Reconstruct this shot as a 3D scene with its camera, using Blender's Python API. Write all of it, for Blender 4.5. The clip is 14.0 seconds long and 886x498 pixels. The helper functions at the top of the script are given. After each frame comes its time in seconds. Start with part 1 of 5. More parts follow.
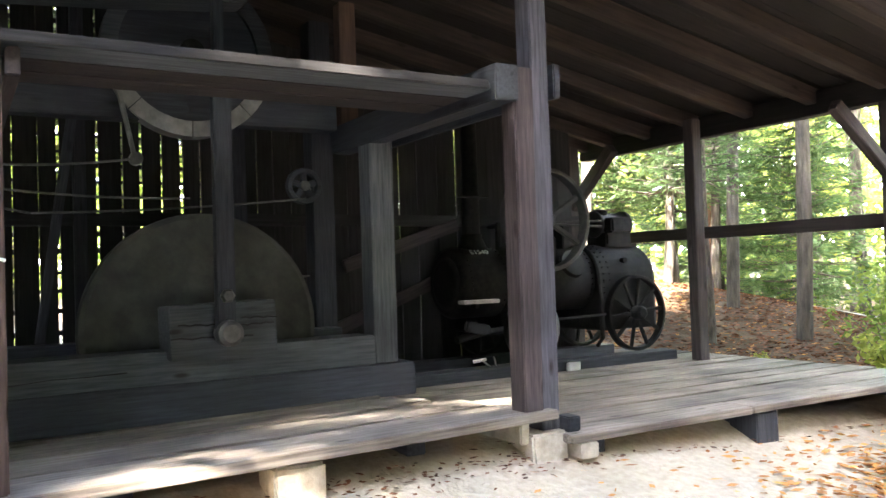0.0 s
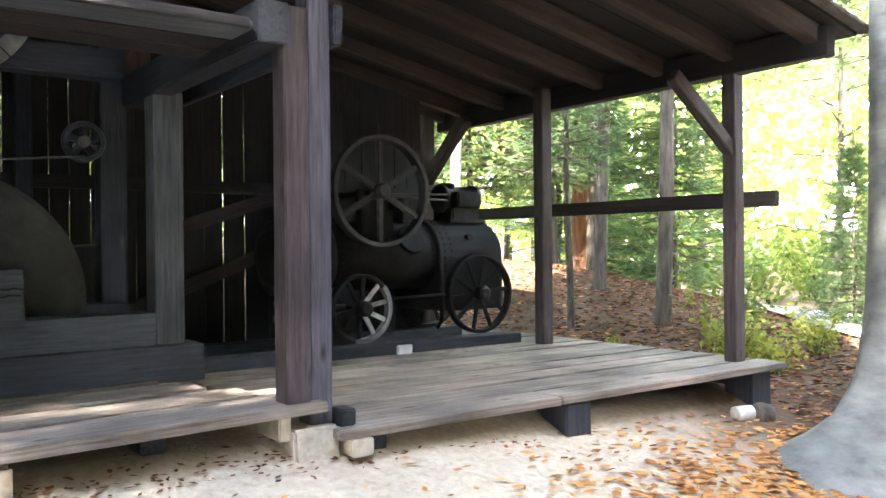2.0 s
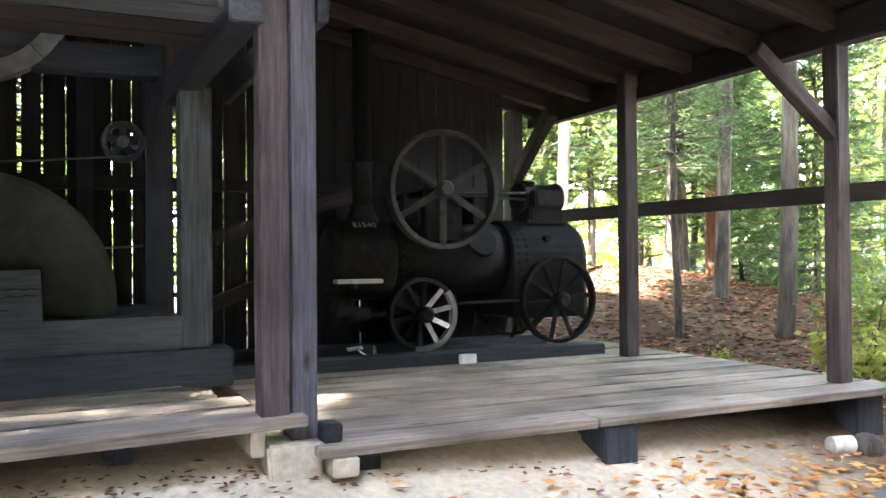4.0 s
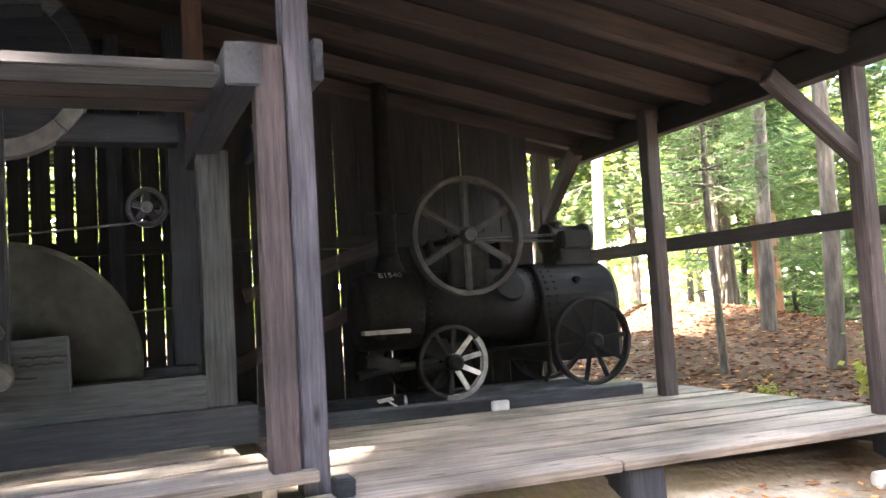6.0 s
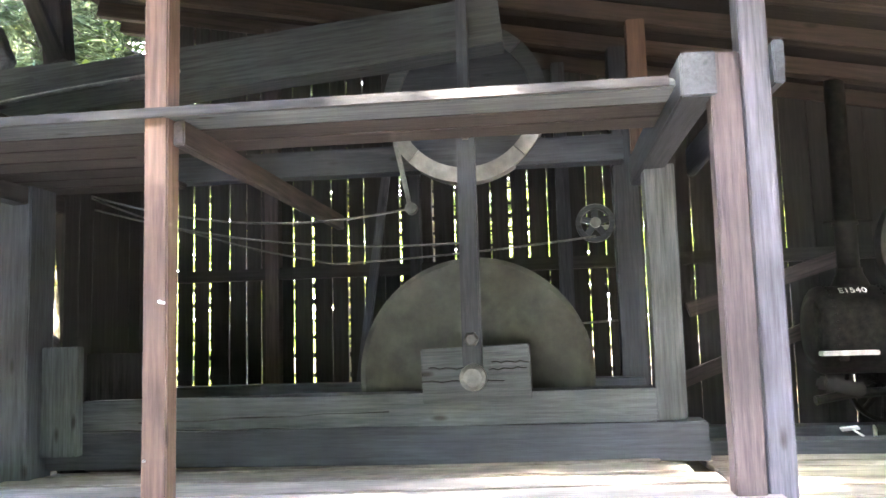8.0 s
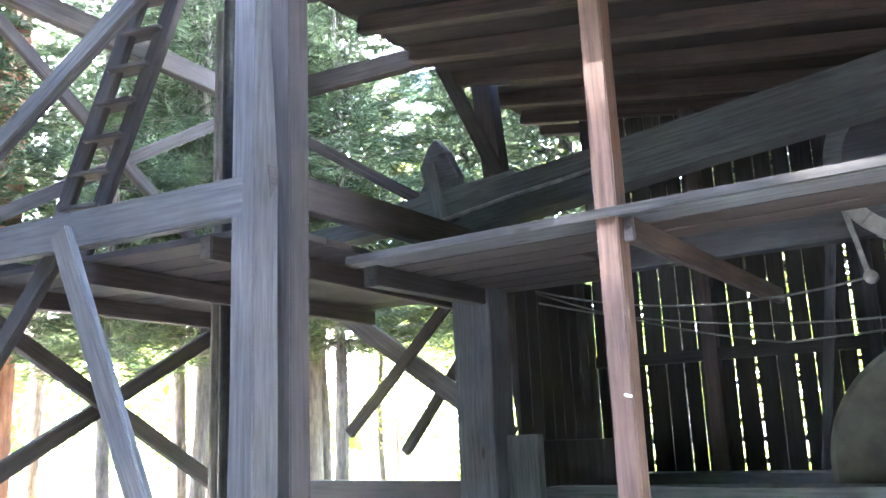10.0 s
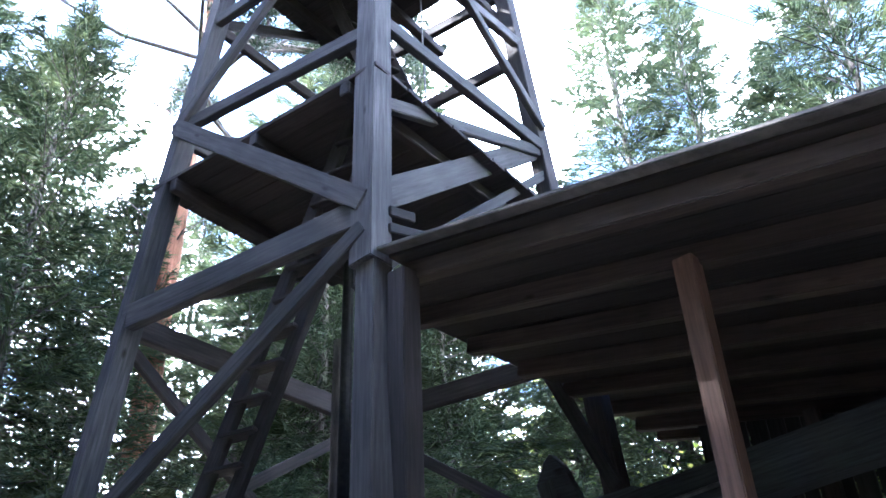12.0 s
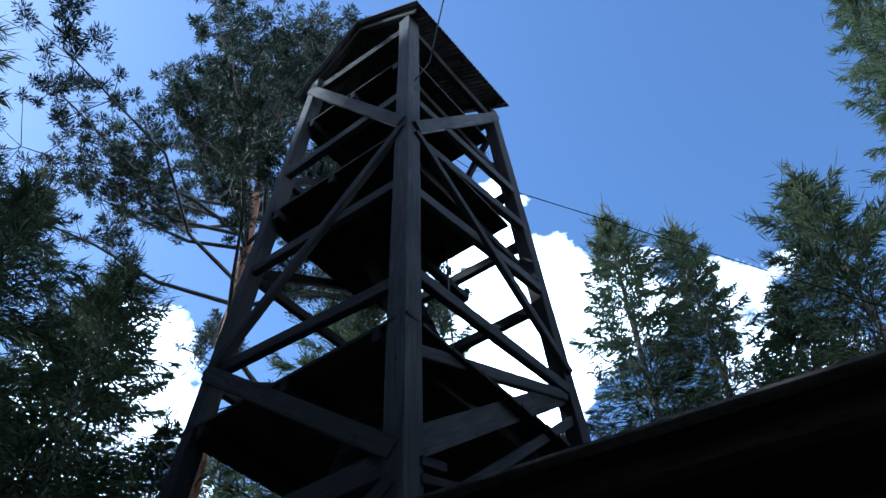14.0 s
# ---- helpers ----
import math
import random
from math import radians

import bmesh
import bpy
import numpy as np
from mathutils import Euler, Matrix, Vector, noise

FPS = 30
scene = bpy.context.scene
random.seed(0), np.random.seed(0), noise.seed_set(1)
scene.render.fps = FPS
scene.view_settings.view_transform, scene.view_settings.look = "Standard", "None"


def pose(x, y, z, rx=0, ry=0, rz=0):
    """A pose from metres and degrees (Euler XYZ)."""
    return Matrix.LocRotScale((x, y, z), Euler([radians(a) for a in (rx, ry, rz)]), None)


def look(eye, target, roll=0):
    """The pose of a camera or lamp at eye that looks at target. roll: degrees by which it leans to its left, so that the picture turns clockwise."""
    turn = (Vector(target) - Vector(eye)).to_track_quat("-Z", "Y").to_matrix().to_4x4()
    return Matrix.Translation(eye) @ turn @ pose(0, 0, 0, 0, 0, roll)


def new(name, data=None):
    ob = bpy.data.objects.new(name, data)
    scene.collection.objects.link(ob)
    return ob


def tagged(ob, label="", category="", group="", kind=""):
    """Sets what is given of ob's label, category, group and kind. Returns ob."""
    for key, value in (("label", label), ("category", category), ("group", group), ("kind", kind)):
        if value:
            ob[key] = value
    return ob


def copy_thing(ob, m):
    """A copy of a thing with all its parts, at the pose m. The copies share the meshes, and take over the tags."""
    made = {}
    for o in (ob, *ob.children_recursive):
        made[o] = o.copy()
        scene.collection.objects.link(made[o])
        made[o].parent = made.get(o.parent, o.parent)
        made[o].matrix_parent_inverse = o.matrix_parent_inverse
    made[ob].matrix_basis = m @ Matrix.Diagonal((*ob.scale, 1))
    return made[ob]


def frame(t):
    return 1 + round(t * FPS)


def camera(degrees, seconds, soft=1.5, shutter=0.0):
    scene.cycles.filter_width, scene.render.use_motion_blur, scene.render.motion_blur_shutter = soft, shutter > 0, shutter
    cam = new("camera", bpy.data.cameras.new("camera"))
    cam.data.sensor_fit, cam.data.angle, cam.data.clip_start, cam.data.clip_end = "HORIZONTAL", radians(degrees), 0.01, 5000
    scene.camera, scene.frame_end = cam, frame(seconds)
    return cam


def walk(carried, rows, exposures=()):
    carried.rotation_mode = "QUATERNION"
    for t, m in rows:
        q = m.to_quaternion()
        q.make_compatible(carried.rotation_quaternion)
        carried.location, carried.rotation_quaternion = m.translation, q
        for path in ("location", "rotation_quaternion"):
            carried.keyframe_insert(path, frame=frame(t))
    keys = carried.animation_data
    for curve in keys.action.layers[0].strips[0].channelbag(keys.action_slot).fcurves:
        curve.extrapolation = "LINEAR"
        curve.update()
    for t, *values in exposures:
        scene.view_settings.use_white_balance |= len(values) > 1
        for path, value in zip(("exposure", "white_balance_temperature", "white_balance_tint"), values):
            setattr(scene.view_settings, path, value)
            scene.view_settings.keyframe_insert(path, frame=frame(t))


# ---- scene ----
cam = camera(55.9, 14.0)
PATH = [
    (0, (-0.066, -0.02, 1.433), (0.947, 1.703, 1.489), -1.9),
    (0.5, (0.146, 0.063, 1.434), (1.271, 1.716, 1.473), -1.5),
    (1, (0.415, 0.062, 1.41), (1.577, 1.689, 1.452), -0.8),
    (1.5, (0.649, 0.048, 1.404), (1.814, 1.673, 1.412), -0.9),
    (2, (0.941, 0.083, 1.383), (2.123, 1.696, 1.383), -0.6),
    (2.5, (1.205, 0.054, 1.378), (2.301, 1.727, 1.392), -1.2),
    (3, (1.47, 0.034, 1.375), (2.422, 1.793, 1.395), -0.7),
    (3.5, (1.673, 0.04, 1.346), (2.563, 1.831, 1.36), -0.1),
    (3.7, (1.786, 0.104, 1.337), (2.661, 1.902, 1.352), -0.2),
    (6, (2.14, 0.017, 1.324), (2.877, 1.871, 1.462), -3.5),
    (6.5, (2.114, 0.028, 1.333), (2.754, 1.915, 1.504), -3.5),
    (7, (2.066, 0.048, 1.334), (2.403, 2.009, 1.535), -3.3),
    (7.5, (2.041, 0.031, 1.331), (2.076, 2.019, 1.544), -3.0),
    (8, (1.991, 0.03, 1.327), (1.752, 2.004, 1.543), -1.6),
    (8.5, (1.945, -0.009, 1.322), (1.428, 1.909, 1.553), -0.4),
    (8.7, (1.91, -0.017, 1.335), (1.277, 1.866, 1.568), -0.2),
    (11, (1.707, -0.149, 1.518), (0.516, 1.288, 2.238), -3.1),
    (11.5, (1.746, -0.145, 1.569), (0.589, 1.206, 2.484), -2.6),
    (12, (1.777, -0.198, 1.591), (0.675, 1.083, 2.662), -2.6),
    (12.5, (1.786, -0.239, 1.588), (0.725, 0.937, 2.810), -2.4),
    (13, (1.763, -0.277, 1.612), (0.763, 0.808, 2.963), -2.6),
    (13.5, (1.766, -0.307, 1.605), (0.846, 0.705, 3.064), -2.6),
    (14, (1.751, -0.322, 1.615), (0.878, 0.669, 3.118), -2.3),
]
EXPOSURES = [(0, 4.95, 6300, 13), (3.5, 4.75, 6000, 13), (6, 5.4, 6400, 18), (6.6, 5.55, 6450, 18), (7.5, 7.0, 6400, 14), (8.5, 7.0, 6100, 13), (11, 6.25, 5400, 14), (11.5, 5.45, 5350, 14),
             (12, 4.3, 5200, 16), (12.6, 3.15, 5350, 16), (13, 2.0, 5600, 15), (13.3, 1.3, 5100, 7), (14, 0.5, 4750, 6)]
walk(cam, [(t, look(eye, target, roll)) for t, eye, target, roll in PATH], EXPOSURES)

# ---- light ----
SUN_FROM = Vector((-0.58, -0.46, 0.68)).normalized()
world = bpy.data.worlds.new("sky")
scene.world = world
world.use_nodes = True
wn, wl = world.node_tree.nodes, world.node_tree.links
wn.clear()
w_out = wn.new("ShaderNodeOutputWorld")
w_bg = wn.new("ShaderNodeBackground")
w_sky = wn.new("ShaderNodeTexSky")
w_sky.sky_type = "NISHITA"
w_sky.sun_disc = False
w_sky.sun_elevation = math.asin(SUN_FROM.z)
w_sky.sun_rotation = math.atan2(SUN_FROM.x, SUN_FROM.y)
w_bg.inputs["Strength"].default_value = 0.15
# white cumulus clouds, thicker towards the horizon
w_co = wn.new("ShaderNodeTexCoord")
w_map = wn.new("ShaderNodeMapping")
w_map.inputs["Scale"].default_value = (1.0, 1.0, 1.5)
w_map.inputs["Location"].default_value = (0.35, 0.1, 0.0)
w_noise = wn.new("ShaderNodeTexNoise")
w_noise.inputs["Scale"].default_value = 6.5
w_noise.inputs["Detail"].default_value = 7.0
w_noise.inputs["Roughness"].default_value = 0.55
w_sep = wn.new("ShaderNodeSeparateXYZ")
w_low = wn.new("ShaderNodeMapRange")
w_low.inputs["From Min"].default_value = 0.50
w_low.inputs["From Max"].default_value = 0.70
w_low.inputs["To Min"].default_value = 0.06
w_low.inputs["To Max"].default_value = -0.30
w_add = wn.new("ShaderNodeMath")
w_ramp = wn.new("ShaderNodeValToRGB")
w_ramp.color_ramp.elements[0].position = 0.50
w_ramp.color_ramp.elements[1].position = 0.60
w_mix = wn.new("ShaderNodeMixRGB")
w_mix.inputs["Color2"].default_value = (34.0, 34.4, 35.0, 1)
wl.new(w_co.outputs["Generated"], w_map.inputs["Vector"])
wl.new(w_map.outputs["Vector"], w_noise.inputs["Vector"])
wl.new(w_co.outputs["Generated"], w_sep.inputs[0])
wl.new(w_sep.outputs["Z"], w_low.inputs["Value"])
wl.new(w_noise.outputs["Fac"], w_add.inputs[0])
wl.new(w_low.outputs["Result"], w_add.inputs[1])
w_last = w_add
# the cloud banks: direction, reach
for banks, reach in (((-0.443, 0.598, 0.668), 0.22), ((-0.375, 0.54, 0.752), 0.22), ((-0.72, 0.283, 0.634), 0.16), ((-0.176, 0.739, 0.65), 0.17)):
    w_dist = wn.new("ShaderNodeVectorMath")
    w_dist.operation = "DISTANCE"
    w_dist.inputs[1].default_value = banks
    w_lobe = wn.new("ShaderNodeMapRange")
    w_lobe.inputs["From Min"].default_value = 0.0
    w_lobe.inputs["From Max"].default_value = reach
    w_lobe.inputs["To Min"].default_value = 0.42
    w_lobe.inputs["To Max"].default_value = 0.0
    w_sum = wn.new("ShaderNodeMath")
    wl.new(w_co.outputs["Generated"], w_dist.inputs[0])
    wl.new(w_dist.outputs["Value"], w_lobe.inputs["Value"])
    wl.new(w_last.outputs[0], w_sum.inputs[0])
    wl.new(w_lobe.outputs["Result"], w_sum.inputs[1])
    w_last = w_sum
wl.new(w_last.outputs[0], w_ramp.inputs["Fac"])
wl.new(w_ramp.outputs["Color"], w_mix.inputs["Fac"])
wl.new(w_sky.outputs["Color"], w_mix.inputs["Color1"])
wl.new(w_mix.outputs["Color"], w_bg.inputs["Color"])
wl.new(w_bg.outputs[0], w_out.inputs[0])

sun = new("sun", bpy.data.lights.new("sun", "SUN"))
sun.data.energy = 4.6
sun.data.angle = radians(0.6)
sun.data.color = (1.0, 0.93, 0.80)
sun.matrix_world = look(SUN_FROM * 40, (0, 0, 0))


# ---- materials ----
def base_mat(name, rough=0.8, metal=0.0, spec=0.3):
    m = bpy.data.materials.new(name)
    m.use_nodes = True
    b = m.node_tree.nodes["Principled BSDF"]
    b.inputs["Roughness"].default_value = rough
    b.inputs["Metallic"].default_value = metal
    b.inputs["Specular IOR Level"].default_value = spec
    return m, m.node_tree.nodes, m.node_tree.links, b


def noisy(name, c1, c2, scale=(1, 1, 1), fine=8.0, coarse=1.2, rough=0.85, metal=0.0, spec=0.3, bump=0.3, dist=0.01, vary=0.25, stain=0.55, spread=(0.32, 0.68), knots=False):
    """A surface of two colours: fine grain, broad stains, a shade of its own for each object."""
    m, n, l, b = base_mat(name, rough, metal, spec)
    co = n.new("ShaderNodeTexCoord")
    info = n.new("ShaderNodeObjectInfo")
    shift = n.new("ShaderNodeVectorMath")
    shift.operation = "MULTIPLY_ADD"
    shift.inputs[1].default_value = (31.0, 17.0, 23.0)
    l.new(info.outputs["Random"], shift.inputs[0])
    l.new(co.outputs["Object"], shift.inputs[2])
    mp = n.new("ShaderNodeMapping")
    mp.inputs["Scale"].default_value = scale
    l.new(shift.outputs[0], mp.inputs["Vector"])
    t1 = n.new("ShaderNodeTexNoise")
    t1.inputs["Scale"].default_value = fine
    t1.inputs["Detail"].default_value = 6.0
    t1.inputs["Roughness"].default_value = 0.65
    l.new(mp.outputs[0], t1.inputs["Vector"])
    t2 = n.new("ShaderNodeTexNoise")
    t2.inputs["Scale"].default_value = coarse
    t2.inputs["Detail"].default_value = 4.0
    l.new(shift.outputs[0], t2.inputs["Vector"])
    r1 = n.new("ShaderNodeValToRGB")
    r1.color_ramp.elements[0].position, r1.color_ramp.elements[1].position = spread
    r1.color_ramp.elements[0].color = (*c1, 1)
    r1.color_ramp.elements[1].color = (*c2, 1)
    l.new(t1.outputs["Fac"], r1.inputs["Fac"])
    r2 = n.new("ShaderNodeMapRange")
    r2.inputs["From Min"].default_value, r2.inputs["From Max"].default_value = 0.3, 0.7
    r2.inputs["To Min"].default_value, r2.inputs["To Max"].default_value = stain, 1.25
    l.new(t2.outputs["Fac"], r2.inputs["Value"])
    r3 = n.new("ShaderNodeMapRange")
    r3.inputs["To Min"].default_value, r3.inputs["To Max"].default_value = 1 - vary, 1 + vary
    l.new(info.outputs["Random"], r3.inputs["Value"])
    mu = n.new("ShaderNodeMath")
    mu.operation = "MULTIPLY"
    l.new(r2.outputs[0], mu.inputs[0])
    l.new(r3.outputs[0], mu.inputs[1])
    vm = n.new("ShaderNodeVectorMath")
    vm.operation = "SCALE"
    l.new(r1.outputs["Color"], vm.inputs[0])
    l.new(mu.outputs[0], vm.inputs["Scale"])
    last = vm.outputs[0]
    if knots:
        vo = n.new("ShaderNodeTexVoronoi")
        vo.inputs["Scale"].default_value = 3.4
        kmap = n.new("ShaderNodeMapping")
        kmap.inputs["Scale"].default_value = (0.55, 1.6, 1.6)
        l.new(shift.outputs[0], kmap.inputs["Vector"])
        l.new(kmap.outputs[0], vo.inputs["Vector"])
        kr = n.new("ShaderNodeValToRGB")
        kr.color_ramp.elements[0].position, kr.color_ramp.elements[1].position = 0.05, 0.13
        kr.color_ramp.elements[0].color = (0.3, 0.25, 0.22, 1)
        kr.color_ramp.elements[1].color = (1, 1, 1, 1)
        l.new(vo.outputs["Distance"], kr.inputs["Fac"])
        kx = n.new("ShaderNodeVectorMath")
        kx.operation = "MULTIPLY"
        l.new(last, kx.inputs[0])
        l.new(kr.outputs["Color"], kx.inputs[1])
        last = kx.outputs[0]
    l.new(last, b.inputs["Base Color"])
    bp = n.new("ShaderNodeBump")
    bp.inputs["Strength"].default_value = bump
    bp.inputs["Distance"].default_value = dist
    l.new(t1.outputs["Fac"], bp.inputs["Height"])
    l.new(bp.outputs[0], b.inputs["Normal"])
    return m


GRAIN = (0.5, 9.0, 9.0)
M_TAR = noisy("tarred_wood", (0.01897, 0.02097, 0.02608), (0.05649, 0.06056, 0.07202), GRAIN, 6, 1.0, 0.75, knots=True, spread=(0.3, 0.75))
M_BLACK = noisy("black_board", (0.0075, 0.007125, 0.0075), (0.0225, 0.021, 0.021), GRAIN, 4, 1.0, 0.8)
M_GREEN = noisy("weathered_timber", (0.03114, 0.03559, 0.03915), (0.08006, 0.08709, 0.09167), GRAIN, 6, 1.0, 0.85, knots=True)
M_BROWN = noisy("brown_timber", (0.02205, 0.01785, 0.01785), (0.0735, 0.0567, 0.05355), GRAIN, 4, 1.2, 0.75, knots=True, stain=0.45)
M_POSTA = noisy("reddish_post_timber", (0.03152, 0.02371, 0.02474), (0.1017, 0.07641, 0.07539), GRAIN, 6, 1.4, 0.75, knots=True, stain=0.5)
M_POSTB = noisy("grey_post_timber", (0.02796, 0.02666, 0.03281), (0.08389, 0.07998, 0.09236), GRAIN, 6, 1.4, 0.75, knots=True, stain=0.5)
M_POLE = noisy("red_brown_timber", (0.07125, 0.04125, 0.03), (0.1537, 0.096, 0.072), GRAIN, 4, 1.0, 0.75, knots=True)
# near-black boards: the shade under the roof is put into their colour
M_ROOF = noisy("shaded_roof_underside", (0.006825, 0.005775, 0.00525), (0.0189, 0.01575, 0.01418), GRAIN, 4, 0.8, 0.85)
# rafters are darkened for the same shade, less than the boards
M_RAFTER = noisy("shaded_rafter_wood", (0.015, 0.0114, 0.00975), (0.0435, 0.03116, 0.02574), GRAIN, 4, 1.0, 0.8, knots=True)
M_DECK = noisy("deck_plank", (0.106, 0.08265, 0.06355), (0.3125, 0.2666, 0.2186), (0.4, 11, 11), 4.5, 1.6, 0.75, knots=True, stain=0.38, bump=0.6)
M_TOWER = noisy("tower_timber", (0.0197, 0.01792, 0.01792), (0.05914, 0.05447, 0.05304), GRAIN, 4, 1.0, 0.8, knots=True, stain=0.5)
# darker copy of the tower timber, with shade on far members in its colour
M_DARKSHADED = noisy("dark_shaded_timber", (0.0135, 0.0108, 0.0102), (0.036, 0.0285, 0.0264), GRAIN, 4, 1.0, 0.85)
M_IRON = noisy("black_iron", (0.003868, 0.003868, 0.00442), (0.01657, 0.01547, 0.01326), (1, 1, 1), 18, 2.2, 0.68, 0.0, 0.14, bump=0.25, dist=0.004, vary=0.1)
M_WORN = noisy("worn_dark_iron", (0.016, 0.016, 0.015), (0.042, 0.041, 0.038), (1, 1, 1), 16, 2.4, 0.6, 0.0, 0.3, bump=0.2, dist=0.003, vary=0.1)
M_STEEL = noisy("worn_steel", (0.077, 0.077, 0.077), (0.176, 0.176, 0.1705), (1, 1, 1), 14, 2.5, 0.45, 0.6, 0.5, bump=0.2, dist=0.003, vary=0.1)
# pale colour of log and plate; on wheel spokes it stands for sunlight
M_SPOKE = noisy("pale_sunlit", (0.34, 0.33, 0.32), (0.62, 0.60, 0.58), (1, 1, 1), 14, 5, 0.5, 0.0, 0.4, vary=0.3)
# light falling on wheel rims is put into this pale colour
M_RIM = noisy("lit_rim_wood", (0.1463, 0.1463, 0.1414), (0.2828, 0.2779, 0.2633), (1, 1, 1), 9, 2, 0.7, vary=0.1)
M_DISC = noisy("mossy_disc_wood", (0.02678, 0.02999, 0.02485), (0.06247, 0.06372, 0.05354), (1, 1, 1), 5, 2.2, 0.8, vary=0.1, stain=0.55, knots=False)
M_CONC = noisy("concrete", (0.36, 0.31, 0.24), (0.56, 0.50, 0.40), (1, 1, 1), 14, 2.0, 0.9, bump=0.5, dist=0.01)
# white of marking and nail; on chock and scraps it stands for sun
M_WHITE = noisy("white_paint_sunlit_wood", (0.62, 0.61, 0.60), (0.82, 0.81, 0.80), (1, 1, 1), 10, 3.0, 0.7)
M_SHINGLE = noisy("roof_sheet", (0.042, 0.039, 0.036), (0.096, 0.09, 0.084), (1, 1, 1), 9, 1.5, 0.85)
M_BARK = noisy("grey_bark", (0.056, 0.048, 0.04), (0.152, 0.132, 0.108), (6, 6, 1.2), 3, 0.8, 0.9, bump=0.9, dist=0.03)
M_SMOOTHBARK = noisy("smooth_bark", (0.085, 0.087, 0.076), (0.175, 0.172, 0.152), (1, 1, 2.5), 4, 1.2, 0.85, bump=0.3, dist=0.02, stain=0.6)
M_PINEBARK = noisy("red_pine_bark", (0.156, 0.066, 0.033), (0.312, 0.156, 0.09), (5, 5, 1.0), 3, 0.8, 0.9, bump=0.9, dist=0.03)
M_ROPE = noisy("wire_rope", (0.064, 0.064, 0.062), (0.12, 0.12, 0.116), (1, 1, 1), 40, 4, 0.6, 0.4)
M_PATH = noisy("gravel_path", (0.30, 0.28, 0.25), (0.50, 0.47, 0.42), (1, 1, 1), 12, 0.5, 0.95, bump=0.4)


def leaf_mat(name, c1, c2, through_amount=0.45, rough=0.6):
    """Leaves: each one its own colour between the two, light shining through."""
    m, n, l, b = base_mat(name, rough, 0, 0.25)
    geo = n.new("ShaderNodeNewGeometry")
    rp = n.new("ShaderNodeValToRGB")
    rp.color_ramp.elements[0].color = (*c1, 1)
    rp.color_ramp.elements[1].color = (*c2, 1)
    l.new(geo.outputs["Random Per Island"], rp.inputs["Fac"])
    l.new(rp.outputs["Color"], b.inputs["Base Color"])
    tr = n.new("ShaderNodeBsdfTranslucent")
    l.new(rp.outputs["Color"], tr.inputs["Color"])
    mx = n.new("ShaderNodeMixShader")
    mx.inputs["Fac"].default_value = through_amount
    l.new(b.outputs[0], mx.inputs[1])
    l.new(tr.outputs[0], mx.inputs[2])
    l.new(mx.outputs[0], n["Material Output"].inputs["Surface"])
    return m


M_LEAF = leaf_mat("beech_leaves", (0.0825, 0.135, 0.02625), (0.27, 0.315, 0.0675), 0.6)
M_YELLOW = leaf_mat("yellow_leaves", (0.18, 0.225, 0.0375), (0.42, 0.405, 0.09), 0.6)
M_NEEDLE = leaf_mat("spruce_needles", (0.0325, 0.0468, 0.0221), (0.08775, 0.1073, 0.0468), 0.45)
M_LIGHTNEEDLE = leaf_mat("light_spruce_needles", (0.055, 0.105, 0.04), (0.16, 0.23, 0.09), 0.55)
M_PINE = leaf_mat("pine_needles", (0.018, 0.030, 0.017), (0.045, 0.062, 0.032), 0.2)
M_FALLEN = leaf_mat("fallen_leaves", (0.22, 0.075, 0.022), (0.66, 0.32, 0.085), 0.1, 0.8)
M_DULL = leaf_mat("old_brown_leaves", (0.05, 0.022, 0.011), (0.22, 0.095, 0.045), 0.05, 0.9)


# ---- building helpers ----
def link_mesh(name, bm, mat, smooth=False):
    me = bpy.data.meshes.new(name)
    bm.to_mesh(me)
    bm.free()
    me.materials.append(mat)
    if smooth:
        me.polygons.foreach_set("use_smooth", [True] * len(me.polygons))
    return new(name, me)


def part(name, bm, mat, parent=None, label="", at=None, smooth=False):
    ob = link_mesh(name, bm, mat, smooth)
    return settle(ob, parent, at, label)


def settle(ob, parent=None, at=None, label=""):
    m = at if at is not None else Matrix.Identity(4)
    if parent:
        ob.parent = parent
        up, w = parent, Matrix.Identity(4)
        chain = []
        while up:
            chain.append(up.matrix_basis.copy())
            up = up.parent
        for c in reversed(chain):
            w = w @ c
        m = w.inverted() @ m
    ob.matrix_basis = m
    if label:
        ob["label"] = label
    return ob


def empty(name, loc, label="", category="", group="", kind="", parent=None):
    ob = new(name)
    ob.empty_display_size = 0.1
    settle(ob, parent, Matrix.Translation(loc))
    return tagged(ob, label, category, group, kind)


def block(sx, sy, sz, bevel=0.008, wobble=0.0, cuts=0, rnd=None):
    """A timber or stone centred on the origin, edges worn round, optionally uneven."""
    bm = bmesh.new()
    bmesh.ops.create_cube(bm, size=1)
    if cuts:
        long_edges = [e for e in bm.edges if abs(e.verts[0].co.x - e.verts[1].co.x) > 0.5]
        bmesh.ops.subdivide_edges(bm, edges=long_edges, cuts=cuts)
    for v in bm.verts:
        v.co = Vector((v.co.x * sx, v.co.y * sy, v.co.z * sz))
    if wobble:
        r = rnd or random
        for v in bm.verts:
            v.co += Vector((0, r.uniform(-wobble, wobble), r.uniform(-wobble, wobble)))
    if bevel:
        bmesh.ops.bevel(bm, geom=[e for e in bm.edges if e.is_manifold and e.calc_face_angle(0) > 0.7], offset=bevel, segments=2, affect="EDGES", clamp_overlap=True)
    return bm


